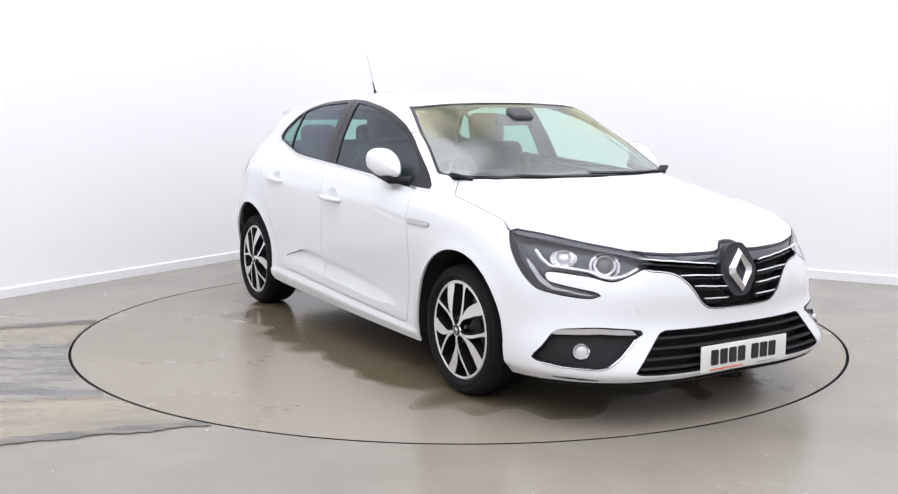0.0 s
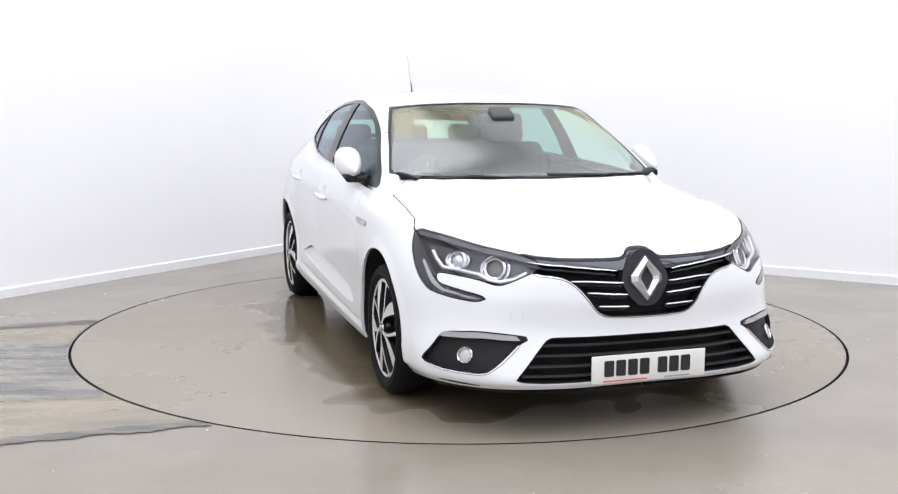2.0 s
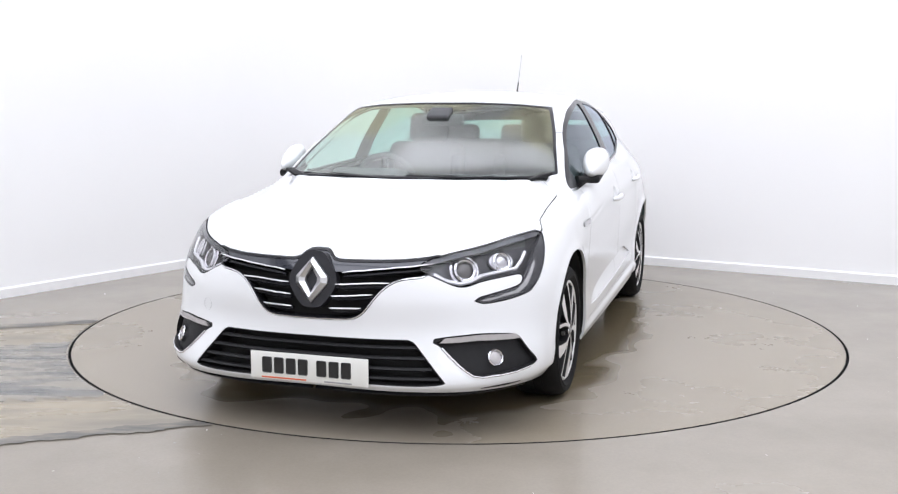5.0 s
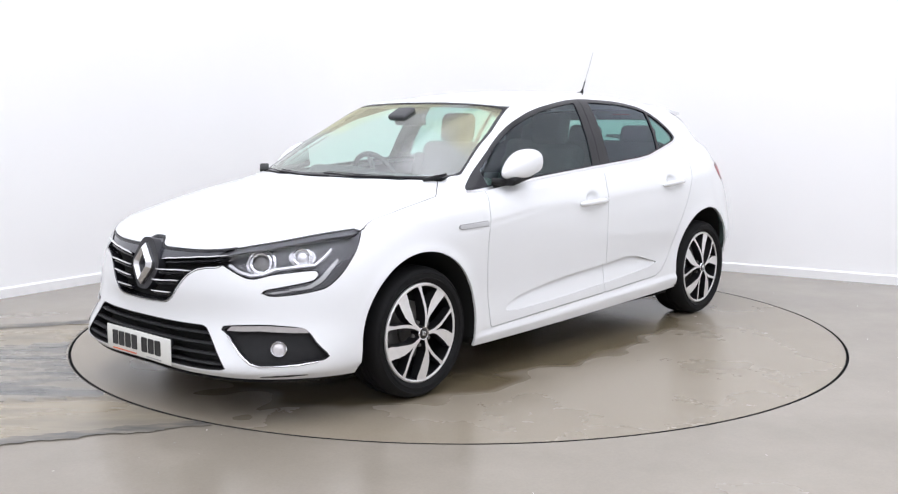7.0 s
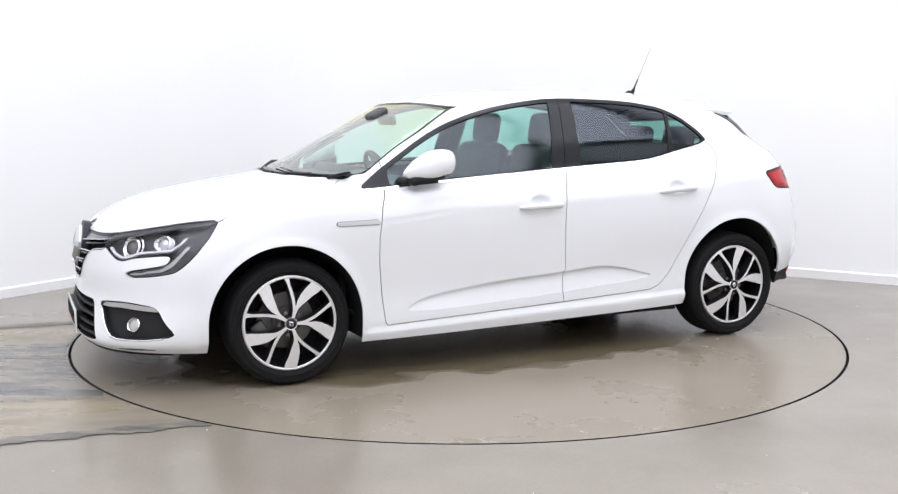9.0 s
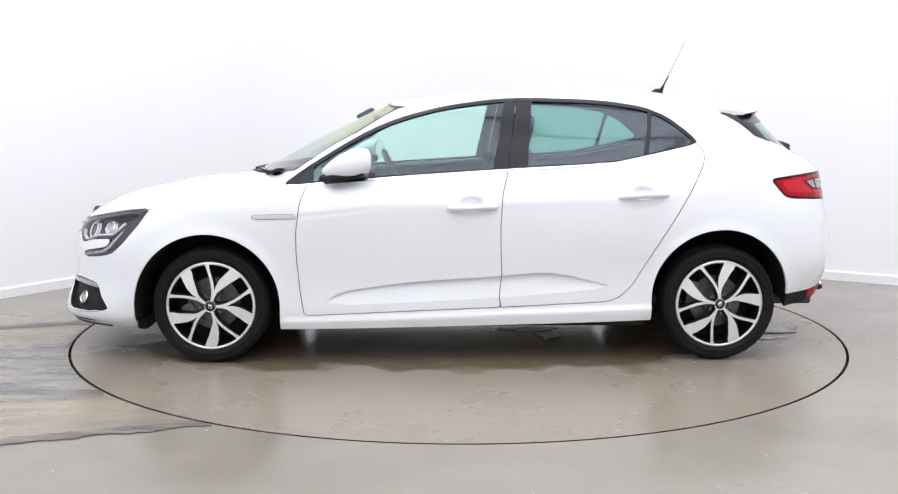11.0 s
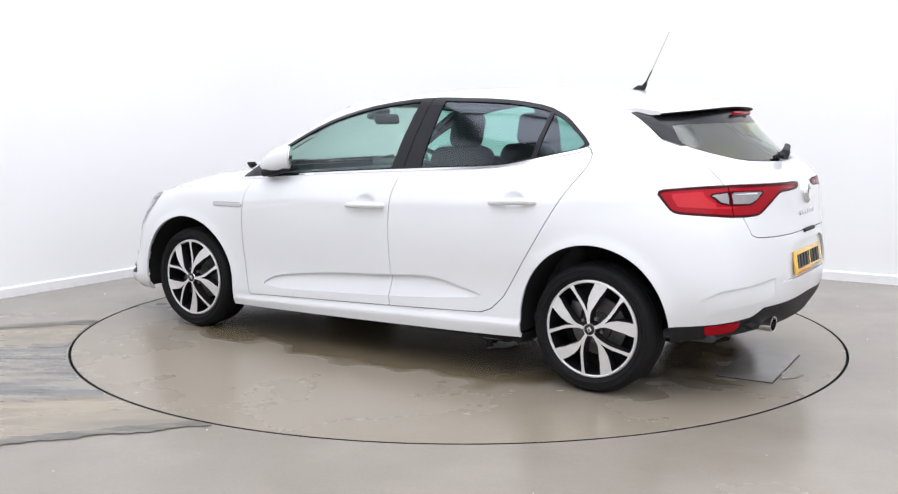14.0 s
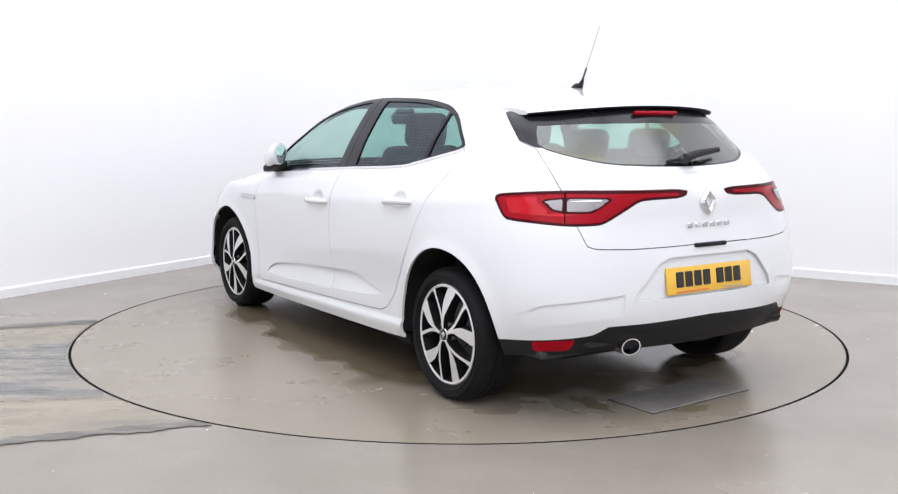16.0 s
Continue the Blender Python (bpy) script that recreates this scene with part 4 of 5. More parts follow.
def disc_ring(r0, r1, h):
    return [(r1, 0), (r1, h), ((r0 + r1) / 2, h + 0.004), (r0, h), (r0, 0)]


def dome(r, h, n=6):
    return [(r * math.cos(k * math.pi / 2 / n) + 0.0005, h * math.sin(k * math.pi / 2 / n)) for k in range(n + 1)]


for sx, sz, r, nm in ((.575, .682, .036, "projector"), (.80, .704, .03, "main_beam")):
    rings = both_bm(nm, lambda: lathe(disc_ring(r, r + 0.012, 0.02), 40, True, facing("fz", sx, sz, -0.042)), CHROME, lamps, "chrome ring round the lamp lens")
    both_bm("lamp_lens", lambda: lathe(dome(r, 0.02), 32, m=facing("fz", sx, sz, -0.040)), STEEL if nm == "projector" else SATIN, lamps, "clear bulging lamp lens")
tilt_bar = [(.40, .668), (.46, .640), (.53, .628), (.60, .636), (.66, .655)]
both_bm("light_guide", lambda: tube([on_skin("fz", a, b, -0.018)[0] for a, b in tilt_bar], 0.009, 8), BRIGHT, lamps, "bright lamp trim")
both_bm("light_guide", lambda: tube([on_skin("fz", a, b, -0.018)[0] for a, b in [(.66, .655), (.72, .662), (.80, .667), (.87, .672), (.92, .70), (.955, .735)]], 0.008, 8), BRIGHT, lamps, "bright lamp trim")
both_bm("reflector", lambda: lathe([(.0005, .004), (.03, .005), (.046, .012), (.05, .010), (.05, -.004), (.0005, -.004)], 36, m=facing("fz", .80, .706, -0.040) @ Matrix.Diagonal((1.15, 1, .78, 1))), SATIN, lamps, "silver reflector bowl")
for dz in (-.02, .0, .02):
    both_bm("reflector_facet", lambda: rbox((.07, .006, .010), .003, 1, facing("fz", .80, .706, -0.033) @ Matrix.Translation((0, 0, dz))), CHROME, lamps, "bright reflector facet")
both_bm("projector_shroud", lambda: lathe(disc_ring(.052, .064, .012), 40, True, facing("fz", .575, .682, -0.043)), CHROME, lamps, "chrome outer ring")

# ---- grille ----
front_grille = whole("grille", moved(grille, -0.05), LINER, car, "black radiator grille with chrome strips", 0)
g_edge, _ = cut(grille, lambda c: -(distance(c["yz"], rounded(GRILLE, 1)) + 0.009))
whole("grille_frame", moved(g_edge, -0.001), BLACK_GLOSS, front_grille, "gloss black frame", 0.05)
lowrim, _ = cut(g_edge, lambda c: np.maximum(-(distance(c["yz"], rounded(GRILLE, 1)) + 0.005), c["z"] - .66))
whole("lower_strip", moved(lowrim, 0.002), CHROME, front_grille, "thin chrome edge", 0.004)
upper, _ = cut(grille, lambda c: np.interp(c["y"], (0, .136, .47, .52), (.668, .672, .700, .71)) - c["z"])
whole("upper_panel", moved(upper, -0.004), PIANO, front_grille, "dark grey lacquered upper panel", 0.03)
for y0, z0, y1, z1, hgt in ((.475, .698, .128, .664, .011), (.322, .628, .105, .617, .008), (.258, .580, .09, .571, .008), (.214, .528, .085, .522, .008)):
    def bar(off, w, dz, y0=y0, z0=z0, y1=y1, z1=z1):
        pts = [on_skin("yz", y0 + (y1 - y0) * k / 8, z0 + (z1 - z0) * k / 8, off)[0] + Vector((0, 0, dz)) for k in range(9)]
        return tube(pts, [w * 0.5] + [w] * 7 + [w * 0.6], 8, 0.55)
    bars = both_bm("grille_bar", lambda: bar(-0.018, 0.017, -0.006), BLACK_GLOSS, (front_grille, front_grille), "gloss black grille blade")
    both_bm("chrome_strip", lambda: bar(0.002, 0.006, 0.005), BRIGHT, (front_grille, front_grille), "thin chrome strip")


def diamond(h, w, h2, w2, rise, m):
    """A faceted diamond frame, its face towards +y."""
    bm = bmesh.new()
    rows = []
    for hh, ww, d in ((h, w, -0.012), (h, w, 0.0), ((h + h2) / 2, (w + w2) / 2, rise), (h2, w2, 0.004), (h2, w2, -0.012)):
        rows.append([bm.verts.new(p) for p in ((0, d, hh), (ww, d, hh * 0.14), (ww, d, -hh * 0.14), (0, d, -hh), (-ww, d, -hh * 0.14), (-ww, d, hh * 0.14))])
    for a, b in zip(rows, rows[1:]):
        for k in range(6):
            bm.faces.new((a[k], a[(k + 1) % 6], b[(k + 1) % 6], b[k]))
    bmesh.ops.transform(bm, matrix=m, verts=bm.verts)
    return bm


NOSE = Matrix.Translation((2.212, 0, .636)) @ Matrix.Rotation(radians(-90), 4, "Z") @ Matrix.Rotation(radians(10), 4, "X")
shield = [(0, .120), (.036, .116), (.058, .096), (.104, .022), (.104, -.022), (.062, -.085), (.038, -.108), (0, -.112)]
shield = rounded(shield + [(-a, b) for a, b in shield[::-1]], 2)
part("emblem_backing", prism(shield.tolist(), -0.05, -0.012, NOSE @ Matrix.Rotation(radians(-90), 4, "X") @ Matrix.Scale(-1, 4, (0, 1, 0))), SHIELD, front_grille, "dark grey emblem surround")
part("emblem", diamond(.093, .069, .052, .026, 0.018, NOSE @ Matrix.Translation((0, 0.0, 0))), SATIN, front_grille, "satin chrome diamond emblem", smooth=False)

# ---- lower intake and fog lamps ----
lower_intake = whole("lower_intake", moved(intake, -0.07), LINER, car, "black lower air intake with slats", 0)
i_edge, _ = cut(intake, lambda c: -(distance(c["yz"], INTAKE) + 0.004))
whole("intake_edge", moved(i_edge, -0.002), PLASTIC, lower_intake, "black plastic edge", 0.07)
for zz in (.375, .335, .295, .258):
    half = float(np.interp(zz, (.245, .40), (.55, .425))) - 0.01
    pts = []
    for k in range(25):
        y = -half + 2 * half * k / 24
        p, _n = on_skin("yz", abs(y), zz, -0.02)
        pts.append((p.x, y, zz))
    part("slat", tube(pts, 0.016, 6, 0.5), PLASTIC, lower_intake)
fogs = both("fog_bezel", moved(fog, -0.022), PLASTIC, (car, car), "black plastic fog lamp surround", 0)
f_edge, _ = cut(fog, lambda c: -(distance(c["fz"], rounded(FOG, 1)) + 0.006))
both("bezel_edge", moved(f_edge, -0.001), PLASTIC, fogs, "", 0.022)
band(fog, "fz", [(.36, .402), (.42, .396), (.60, .399), (.84, .392), (.875, .398), (.84, .412), (.62, .422), (.45, .416), (.36, .408)], 0.002, 0.024, "running_light", CLEAR_STRIP, fogs, "slim clear running light")
both_bm("chrome_edge", lambda: tube([on_skin("fz", a, b, 0.001)[0] for a, b in [(.41, .375), (.45, .34), (.489, .308), (.52, .286), (.55, .270), (.60, .262), (.70, .263), (.80, .268), (.90, .273)]], 0.0045, 8), CHROME, fogs, "slim chrome edge")
both_bm("fog_lamp", lambda: lathe(disc_ring(.028, .035, .014), 36, True, facing("fz", .695, .333, -0.022)), CHROME, fogs, "round chrome fog lamp")
both_bm("fog_lens", lambda: lathe(dome(.028, .010), 32, m=facing("fz", .695, .333, -0.018)), LAMP_WHITE, fogs, "clear fog lamp lens")

# lip under the bumper and sensors
lip = [on_skin("fz", a, .222, -0.004)[0] for a in np.linspace(-.18, .9, 28)]
lip = [Vector((v.x - .035, v.y * .965, .192)) for v in lip]
both_bm("lower_lip", lambda: tube(lip, 0.016, 6, 0.5), BLACK_GLOSS, (front_bumper, front_bumper), "black lower lip")

part("tow_eye_cover", lathe(disc_ring(.024, .0265, -.002), 40, True, Matrix.Diagonal((1, -1, 1, 1)) @ facing("fz", .43, .49, -0.0015)), PRINT_GREY, front_bumper, "round joint of the towing eye cover")

both_bm("lip_slot", lambda: tube([on_skin("fz", a, b, 0.0005)[0] for a, b in [(.60, .214), (.68, .217), (.76, .219), (.84, .219)]], [.003, .006, .006, .003], 6, 0.6), LINER, (front_bumper, front_bumper), "dark slot in the lower lip")

# ---- tail lamps ----
outer, inner = cut(tail, lambda c: 0.742 - (c["y"] + 0.8 * (c["x"] + 2)))
inner, _ = cut(inner, lambda c: (c["y"] + 0.8 * (c["x"] + 2)) - 0.736)
tails = both("tail_lamp", outer, RED, (car, car), "red tail lamp wrapping round the corner", 0.012)
gate_lamps = both("tailgate_lamp", inner, RED, (car, car), "red tail lamp arm on the tailgate", 0.012)
for M, par in ((outer, tails), (inner, gate_lamps)):
    band(M, "rz", [(1.2, .963), (.9, .966), (.71, .972), (.4, .972), (.0, .969), (.0, 1.0), (1.2, 1.0)], 0.001, 0.002, "dark_band", RED_DARK, par, "dark red upper band")
    band(M, "rz", [(.875, .946), (.74, .957), (.60, .958), (.475, .956), (.54, .918), (.60, .893), (.74, .893), (.81, .902)], 0.0011, 0.002, "insert_frame", RED_DARK, par, "dark red frame")
    band(M, "rz", [(.85, .940), (.752, .949), (.752, .902), (.80, .909)] if M is outer else [(.728, .950), (.60, .951), (.505, .949), (.555, .918), (.61, .901), (.728, .901)], 0.0022, 0.002, "clear_insert", LAMP_GREY, par, "clear reversing lamp insert")
    band(M, "rz", [(1.06, .945), (.88, .957), (.90, .945), (.82, .895), (.60, .884), (.60, .876), (.84, .883), (1.03, .888)], 0.0013, 0.002, "bright_band", RED_BRIGHT, par, "bright red lamp band")
    edge_line, _ = cut(M, lambda c: -(distance(c["rz"], rounded(TAIL, 1)) + 0.010))
    both("lamp_edge", moved(edge_line, 0.0016), RED_DARK, par, "dark red edge", 0.002)
for zz in (.944, .930, .916):
    band(inner, "rz", [(.725, zz + .003), (.54 + (.945 - zz) * 1.3, zz + .003), (.54 + (.945 - zz) * 1.3, zz - .003), (.725, zz - .003)], 0.0034, 0.002, "clear_rib", SATIN, gate_lamps, "")
both("rear_reflector", moved(split(valance, distance(coords(valance)["rz"], np.array([(.905, .358), (.672, .371), (.70, .334), (.72, .326), (.885, .318), (.898, .335)])))[0], 0.006), RED, (rear_bumper, rear_bumper), "red fog reflector", 0.008)

# ---- rear details ----
def roof_z(x, y):
    """Height of the skin from above."""
    v = SKINM[0]
    d = np.where(v[:, 2] > 1.1, np.hypot(v[:, 0] - x, v[:, 1] - abs(y)), 1e9)
    near = np.argsort(d)[:5]
    w = 1 / (d[near] + 1e-4) ** 2
    return float((v[near, 2] * w).sum() / w.sum())


bm = bmesh.new()
rows = []
for k in range(33):
    q = -1 + 2 * k / 32
    y = 0.575 * q
    back = 0.19 * abs(q) ** 3.2
    zc = 1.350 - 0.034 * q * q
    x0, x1, x2 = -1.30 + back * 0.3, -1.43 + back * 0.5, -1.58 + back * 0.85
    row = []
    for x, z in ((x0, roof_z(x0, y) - 0.010), (x1, roof_z(x1, y) + 0.004), (x2, max(roof_z(x2, y) + 0.005, zc + 0.010)), (-1.715 + back, zc - 0.006), (-1.722 + back, zc - 0.014), (-1.712 + back, zc - 0.022), (-1.60 + back * 0.9, zc - 0.022), (-1.48 + back * 0.6, zc - 0.018)):
        row.append(bm.verts.new((x, y, z)))
    rows.append(row)
under = bmesh.new()
low_rows = [[under.verts.new(v.co) for v in row[4:]] for row in rows]
for a, b in zip(low_rows, low_rows[1:]):
    for k in range(3):
        under.faces.new((a[k], a[k + 1], b[k + 1], b[k]))
for a, b in zip(rows, rows[1:]):
    for k in range(4):
        bm.faces.new((a[k], a[k + 1], b[k + 1], b[k]))
bm.faces.new(rows[0])
bm.faces.new(rows[-1][::-1])
spoiler = part("roof_spoiler", bm, WHITE, tailgate, "white roof spoiler over the rear screen")
part("spoiler_underside", under, PLASTIC, tailgate, "black underside of the spoiler")
part("brake_light", rbox((.02, .26, .016), .004, 1, pose(-1.728, 0, 1.302, 0, 40, 0)), RED, tailgate, "slim red high brake light")
TAIL_EMBLEM = Matrix.Translation((-2.058, 0.0, .925)) @ Matrix.Rotation(radians(90), 4, "Z") @ Matrix.Rotation(radians(8), 4, "X")
part("rear_emblem", diamond(.059, .047, .032, .02, 0.010, TAIL_EMBLEM @ Matrix.Translation((0, 0.01, 0))), CHROME, tailgate, "chrome diamond emblem", smooth=False)
for k in range(6):
    part("name_bar", rbox((.004, .030, .020), .0015, 1, pose(-2.073, -0.1125 + 0.045 * k, .828)), CHROME, tailgate, "chrome lettering bar")
part("gate_handle", rbox((.03, .19, .018), .006, 2, pose(-2.079, 0, .742)), PLASTIC, tailgate, "black tailgate handle")
wiper_rear = part("rear_wiper", tube([(-1.962, 0.05, 1.085), (-1.965, 0.04, 1.108), (-1.945, -0.06, 1.128), (-1.925, -0.16, 1.138), (-1.895, -0.235, 1.143)], [.022, .024, .018, .013, .008], 10, 0.8), PLASTIC, car, "black rear wiper arm")
part("wiper_blade", tube([(-1.935, 0.12, 1.092), (-1.940, 0.0, 1.108), (-1.925, -0.12, 1.122), (-1.895, -0.24, 1.135)], 0.008, 8), PLASTIC, wiper_rear, "black wiper blade")
part("wiper_hub", lathe(dome(.022, .02), 20, m=Matrix.Translation((-1.952, .045, 1.098)) @ Matrix.Rotation(radians(90), 4, "Z") @ Matrix.Rotation(radians(45), 4, "X")), BLACK_GLOSS, wiper_rear)
EX = Matrix.Translation((-2.045, .408, .330)) @ Matrix.Rotation(radians(90), 4, "Z") @ Matrix.Diagonal((1.3, 1, .85, 1))
pipe = part("exhaust_pipe", lathe([(.040, -.16), (.040, -.01), (.042, 0.0), (.036, 0.0), (.034, -.15)], 36, True, EX), CHROME, car, "oval chrome exhaust tip")
part("exhaust_bore", lathe([(.0005, -.06), (.036, -.06), (.036, -.062), (.0005, -.062)], 24, m=EX), LINER, pipe, "dark inside of the pipe")
part("antenna_base", tube([(-1.165, 0, 1.413), (-1.185, 0, 1.431), (-1.205, 0, 1.440), (-1.218, 0, 1.466)], [.030, .024, .014, .007], 12), PLASTIC, car, "black aerial foot")
aerial = part("antenna", tube([(-1.213, 0, 1.458), (-1.245, 0, 1.523)], [.005, .004], 8), PLASTIC, car, "black roof aerial")
part("antenna_rod", tube([(-1.245, 0, 1.523), (-1.338, 0, 1.723)], [.0024, .0018], 6), ROD, aerial, "thin steel rod")


# ---- number plates: their writing stands as plain bars ----
def plate(name, m, mat, parent, label):
    p = part(name, rbox((.52, .008, .115), .004, 2, m), mat, parent, label)
    x = -0.205
    for k in range(7):
        part("plate_bar", rbox((.042, .002, .066), .004, 1, m @ Matrix.Translation((-x - 0.021, 0.0045, 0.004))), INK, p, "black plain bar")
        x += 0.0535 if k != 3 else 0.082
    part("dealer_strip", rbox((.20, .002, .006), .0005, 1, m @ Matrix.Translation((0.11, 0.0045, -0.048))), PRINT_RED, p, "orange-red print bar")
    part("dealer_strip", rbox((.12, .002, .006), .0005, 1, m @ Matrix.Translation((-0.13, 0.0045, -0.048))), PRINT_GREY, p, "grey print bar")
    return p


plate("front_plate", Matrix.Translation((2.252, 0, .279)) @ Matrix.Rotation(radians(-90), 4, "Z"), PLATE_WHITE, car, "white number plate with dark bars")
part("plate_holder", rbox((.48, .03, .09), .004, 2, Matrix.Translation((2.234, 0, .285)) @ Matrix.Rotation(radians(-90), 4, "Z")), PLASTIC, front_bumper, "black plate holder")
plate("rear_plate", Matrix.Translation((-2.088, 0, .597)) @ Matrix.Rotation(radians(90), 4, "Z") @ Matrix.Rotation(radians(9), 4, "X"), PLATE_YELLOW, car, "yellow number plate with dark bars")

# ---- handles, badges, mirrors, wipers ----
for hx, hz, doors in ((-.024, .817, front_doors), (-.915, .874, rear_doors)):
    def handle():
        pts = [on_skin("xz", hx + d, hz + 0.01 * (-d / .125) * 0.5, o)[0] for d, o in ((.128, .004), (.115, .014), (.07, .026), (0, .030), (-.07, .027), (-.115, .016), (-.128, .005))]
        return tube(pts, [.008, .013, .016, .0165, .016, .014, .009], 12, 1.0)
    both_bm("door_handle", handle, WHITE, doors, "body-coloured door handle")
wing_badge = [(1.11, .772), (1.098, .781), (.89, .785), (.882, .764), (1.09, .762)]
c = coords(SKINM)
piece, _ = split(SKINM, np.where(c["y"] > .5, distance(c["xz"], wing_badge), 1.0))
badges = both("wing_badge", moved(piece, 0.006), SATIN, (car, car), "slim silver wing badge", 0.006)
piece, _ = split(SKINM, np.where(c["y"] > .5, distance(c["xz"], wing_badge) - 0.003, 1.0))
both("badge_backing", moved(piece, 0.0035), PRINT_GREY, badges, "dark grey badge backing", 0.004)
piece, _ = split(SKINM, np.where(c["y"] > .5, distance(c["xz"], [(1.06, .7755), (.91, .7785), (.908, .771), (1.06, .769)]), 1.0))
both("badge_line", moved(piece, 0.0072), PRINT_GREY, badges, "", 0.001)


def mirror_shell(x0, x1):
    """The mirror head, drawn from its blunt nose to the open rear."""
    bm = bmesh.new()
    rows = []
    for k in range(13):
        t = k / 12
        x = x0 + (x1 - x0) * t
        s = math.sin(min(1.0, t * 1.3 + 0.02) * math.pi / 2) ** 0.66
        s *= 1 - 0.12 * max(0, t - .75) / .25
        cy, cz = 0.872, 1.004 + 0.054 * min(1, t * 1.1)
        ry, rz = 0.064 * s, 0.072 * s
        row = []
        for q in range(24):
            a = 2 * math.pi * q / 24
            ca, sa = math.cos(a), math.sin(a)
            e = 0.86
            yy, zz = cy + ry * math.copysign(abs(ca) ** e, ca), cz + rz * math.copysign(abs(sa) ** e, sa)
            row.append(bm.verts.new((x - 0.6 * (yy - cy) * t, yy, zz)))
        rows.append(row)
    for a, b in zip(rows, rows[1:]):
        for q in range(24):
            bm.faces.new((a[q], a[(q + 1) % 24], b[(q + 1) % 24], b[q]))
    bm.faces.new(rows[0])
    bm.faces.new(rows[-1])
    return bm


mirrors = both_bm("door_mirror", lambda: mirror_shell(.748, .525), WHITE, (car, car), "white door mirror with black base")
both_bm("mirror_base", lambda: rbox((.19, .095, .045), .018, 3, pose(.625, .865, .982, 0, 12, 0)), PLASTIC, mirrors, "black lower mirror shell")
both_bm("mirror_arm", lambda: tube([(.745, .80, .965), (.715, .84, .962), (.675, .875, .975)], [.03, .026, .024], 10, 0.7), PLASTIC, mirrors, "black mirror arm")
both_bm("mirror_glass", lambda: lathe([(.0005, .002), (.05, .002), (.05, -.002), (.0005, -.002)], 28, m=pose(.5215, .870, 1.058, 0, 0, 90 + 31) @ Matrix.Diagonal((1.0, 1, 1.1, 1))), MIRROR, mirrors, "mirror glass")


def screen_point(y, z):
    """A point just off the windscreen."""
    cc = coords(SKINM)
    d = np.where((cc["x"] > .25) & (cc["x"] < 1.3), np.hypot(cc["y"] - abs(y), cc["z"] - z), 1e9)
    v = SKINM[0][np.argmin(d)]
    return Vector((v[0] + 0.006, y, v[2] - 0.003))


for pts in ([(.10, .984), (-.10, .988), (-.35, .990), (-.60, .998)], [(.64, .986), (.45, .988), (.25, .990), (.02, .997)]):
    wp = part("front_wiper", tube([screen_point(y, z) for y, z in pts], [.008, .006, .004, .003], 8), PLASTIC, car, "black windscreen wiper")
    part("wiper_blade", tube([screen_point(y, z + 0.008) - Vector((0.004, 0, 0.004)) for y, z in pts[1:]], [.004, .006, .004], 6), RUBBER, wp, "black wiper blade")
part("wiper_pivot", rbox((.12, .05, .016), .006, 2, pose(1.015, .665, .992, 0, 14, -52)), PLASTIC, car, "black scuttle corner cover")
part("wiper_pivot", rbox((.12, .05, .016), .006, 2, pose(1.015, -.665, .992, 0, 14, 52)), PLASTIC, car, "black scuttle corner cover")

# ---- wheels, arches, underbody ----
def spoke_meshes():
    """A broad and a slim spoke with a machined face, from the hub to the rim, in the xz plane."""
    out = []

    def spoke(path, widths, front, back):
        bm = bmesh.new()
        rows = []
        for k, (a, r) in enumerate(path):
            p = Vector((r * math.sin(a), 0, r * math.cos(a)))
            nx = path[min(k + 1, len(path) - 1)]
            pv = path[max(k - 1, 0)]
            d = (Vector((nx[1] * math.sin(nx[0]), 0, nx[1] * math.cos(nx[0]))) - Vector((pv[1] * math.sin(pv[0]), 0, pv[1] * math.cos(pv[0])))).normalized()
            s = Vector((d.z, 0, -d.x))
            w = widths[k] / 2
            y = front[k]
            rows.append([bm.verts.new(v) for v in (p - s * w + Vector((0, y, 0)), p + s * w + Vector((0, y, 0)), p + s * (w + .004) + Vector((0, back, 0)), p - s * (w + .004) + Vector((0, back, 0)))])
        for a, b in zip(rows, rows[1:]):
            for q in range(4):
                f = bm.faces.new((a[q], a[(q + 1) % 4], b[(q + 1) % 4], b[q]))
                f.material_index = 0 if q == 0 else 1
        for end in (rows[0], rows[-1]):
            bm.faces.new(end).material_index = 1

        bmesh.ops.recalc_face_normals(bm, faces=bm.faces)
        me = bpy.data.meshes.new("spoke")
        bm.to_mesh(me)
        bm.free()
        me.materials.append(ALLOY)
        me.materials.append(ALLOY_BLACK)
        out.append(me)

    broad = [(.32, .030), (.29, .052), (.265, .072), (.235, .088), (.195, .108), (.13, .138), (.06, .172), (0, .200), (-.015, .2215)]
    spoke(broad, [.014, .014, .015, .019, .032, .046, .053, .059, .066], [.020, .0195, .0185, .0175, .016, .013, .0095, .006, .004], -.035)
    slim = [(.34, .030), (.36, .052), (.40, .072), (.46, .094), (.52, .120), (.60, .155), (.66, .190), (.68, .210), (.69, .2215)]
    spoke(slim, [.013, .0135, .014, .0145, .0145, .0145, .0145, .019, .028], [.0196, .0191, .0181, .0168, .0150, .0120, .0085, .0055, .0037], -.035)
    return out


SPOKES = spoke_meshes()


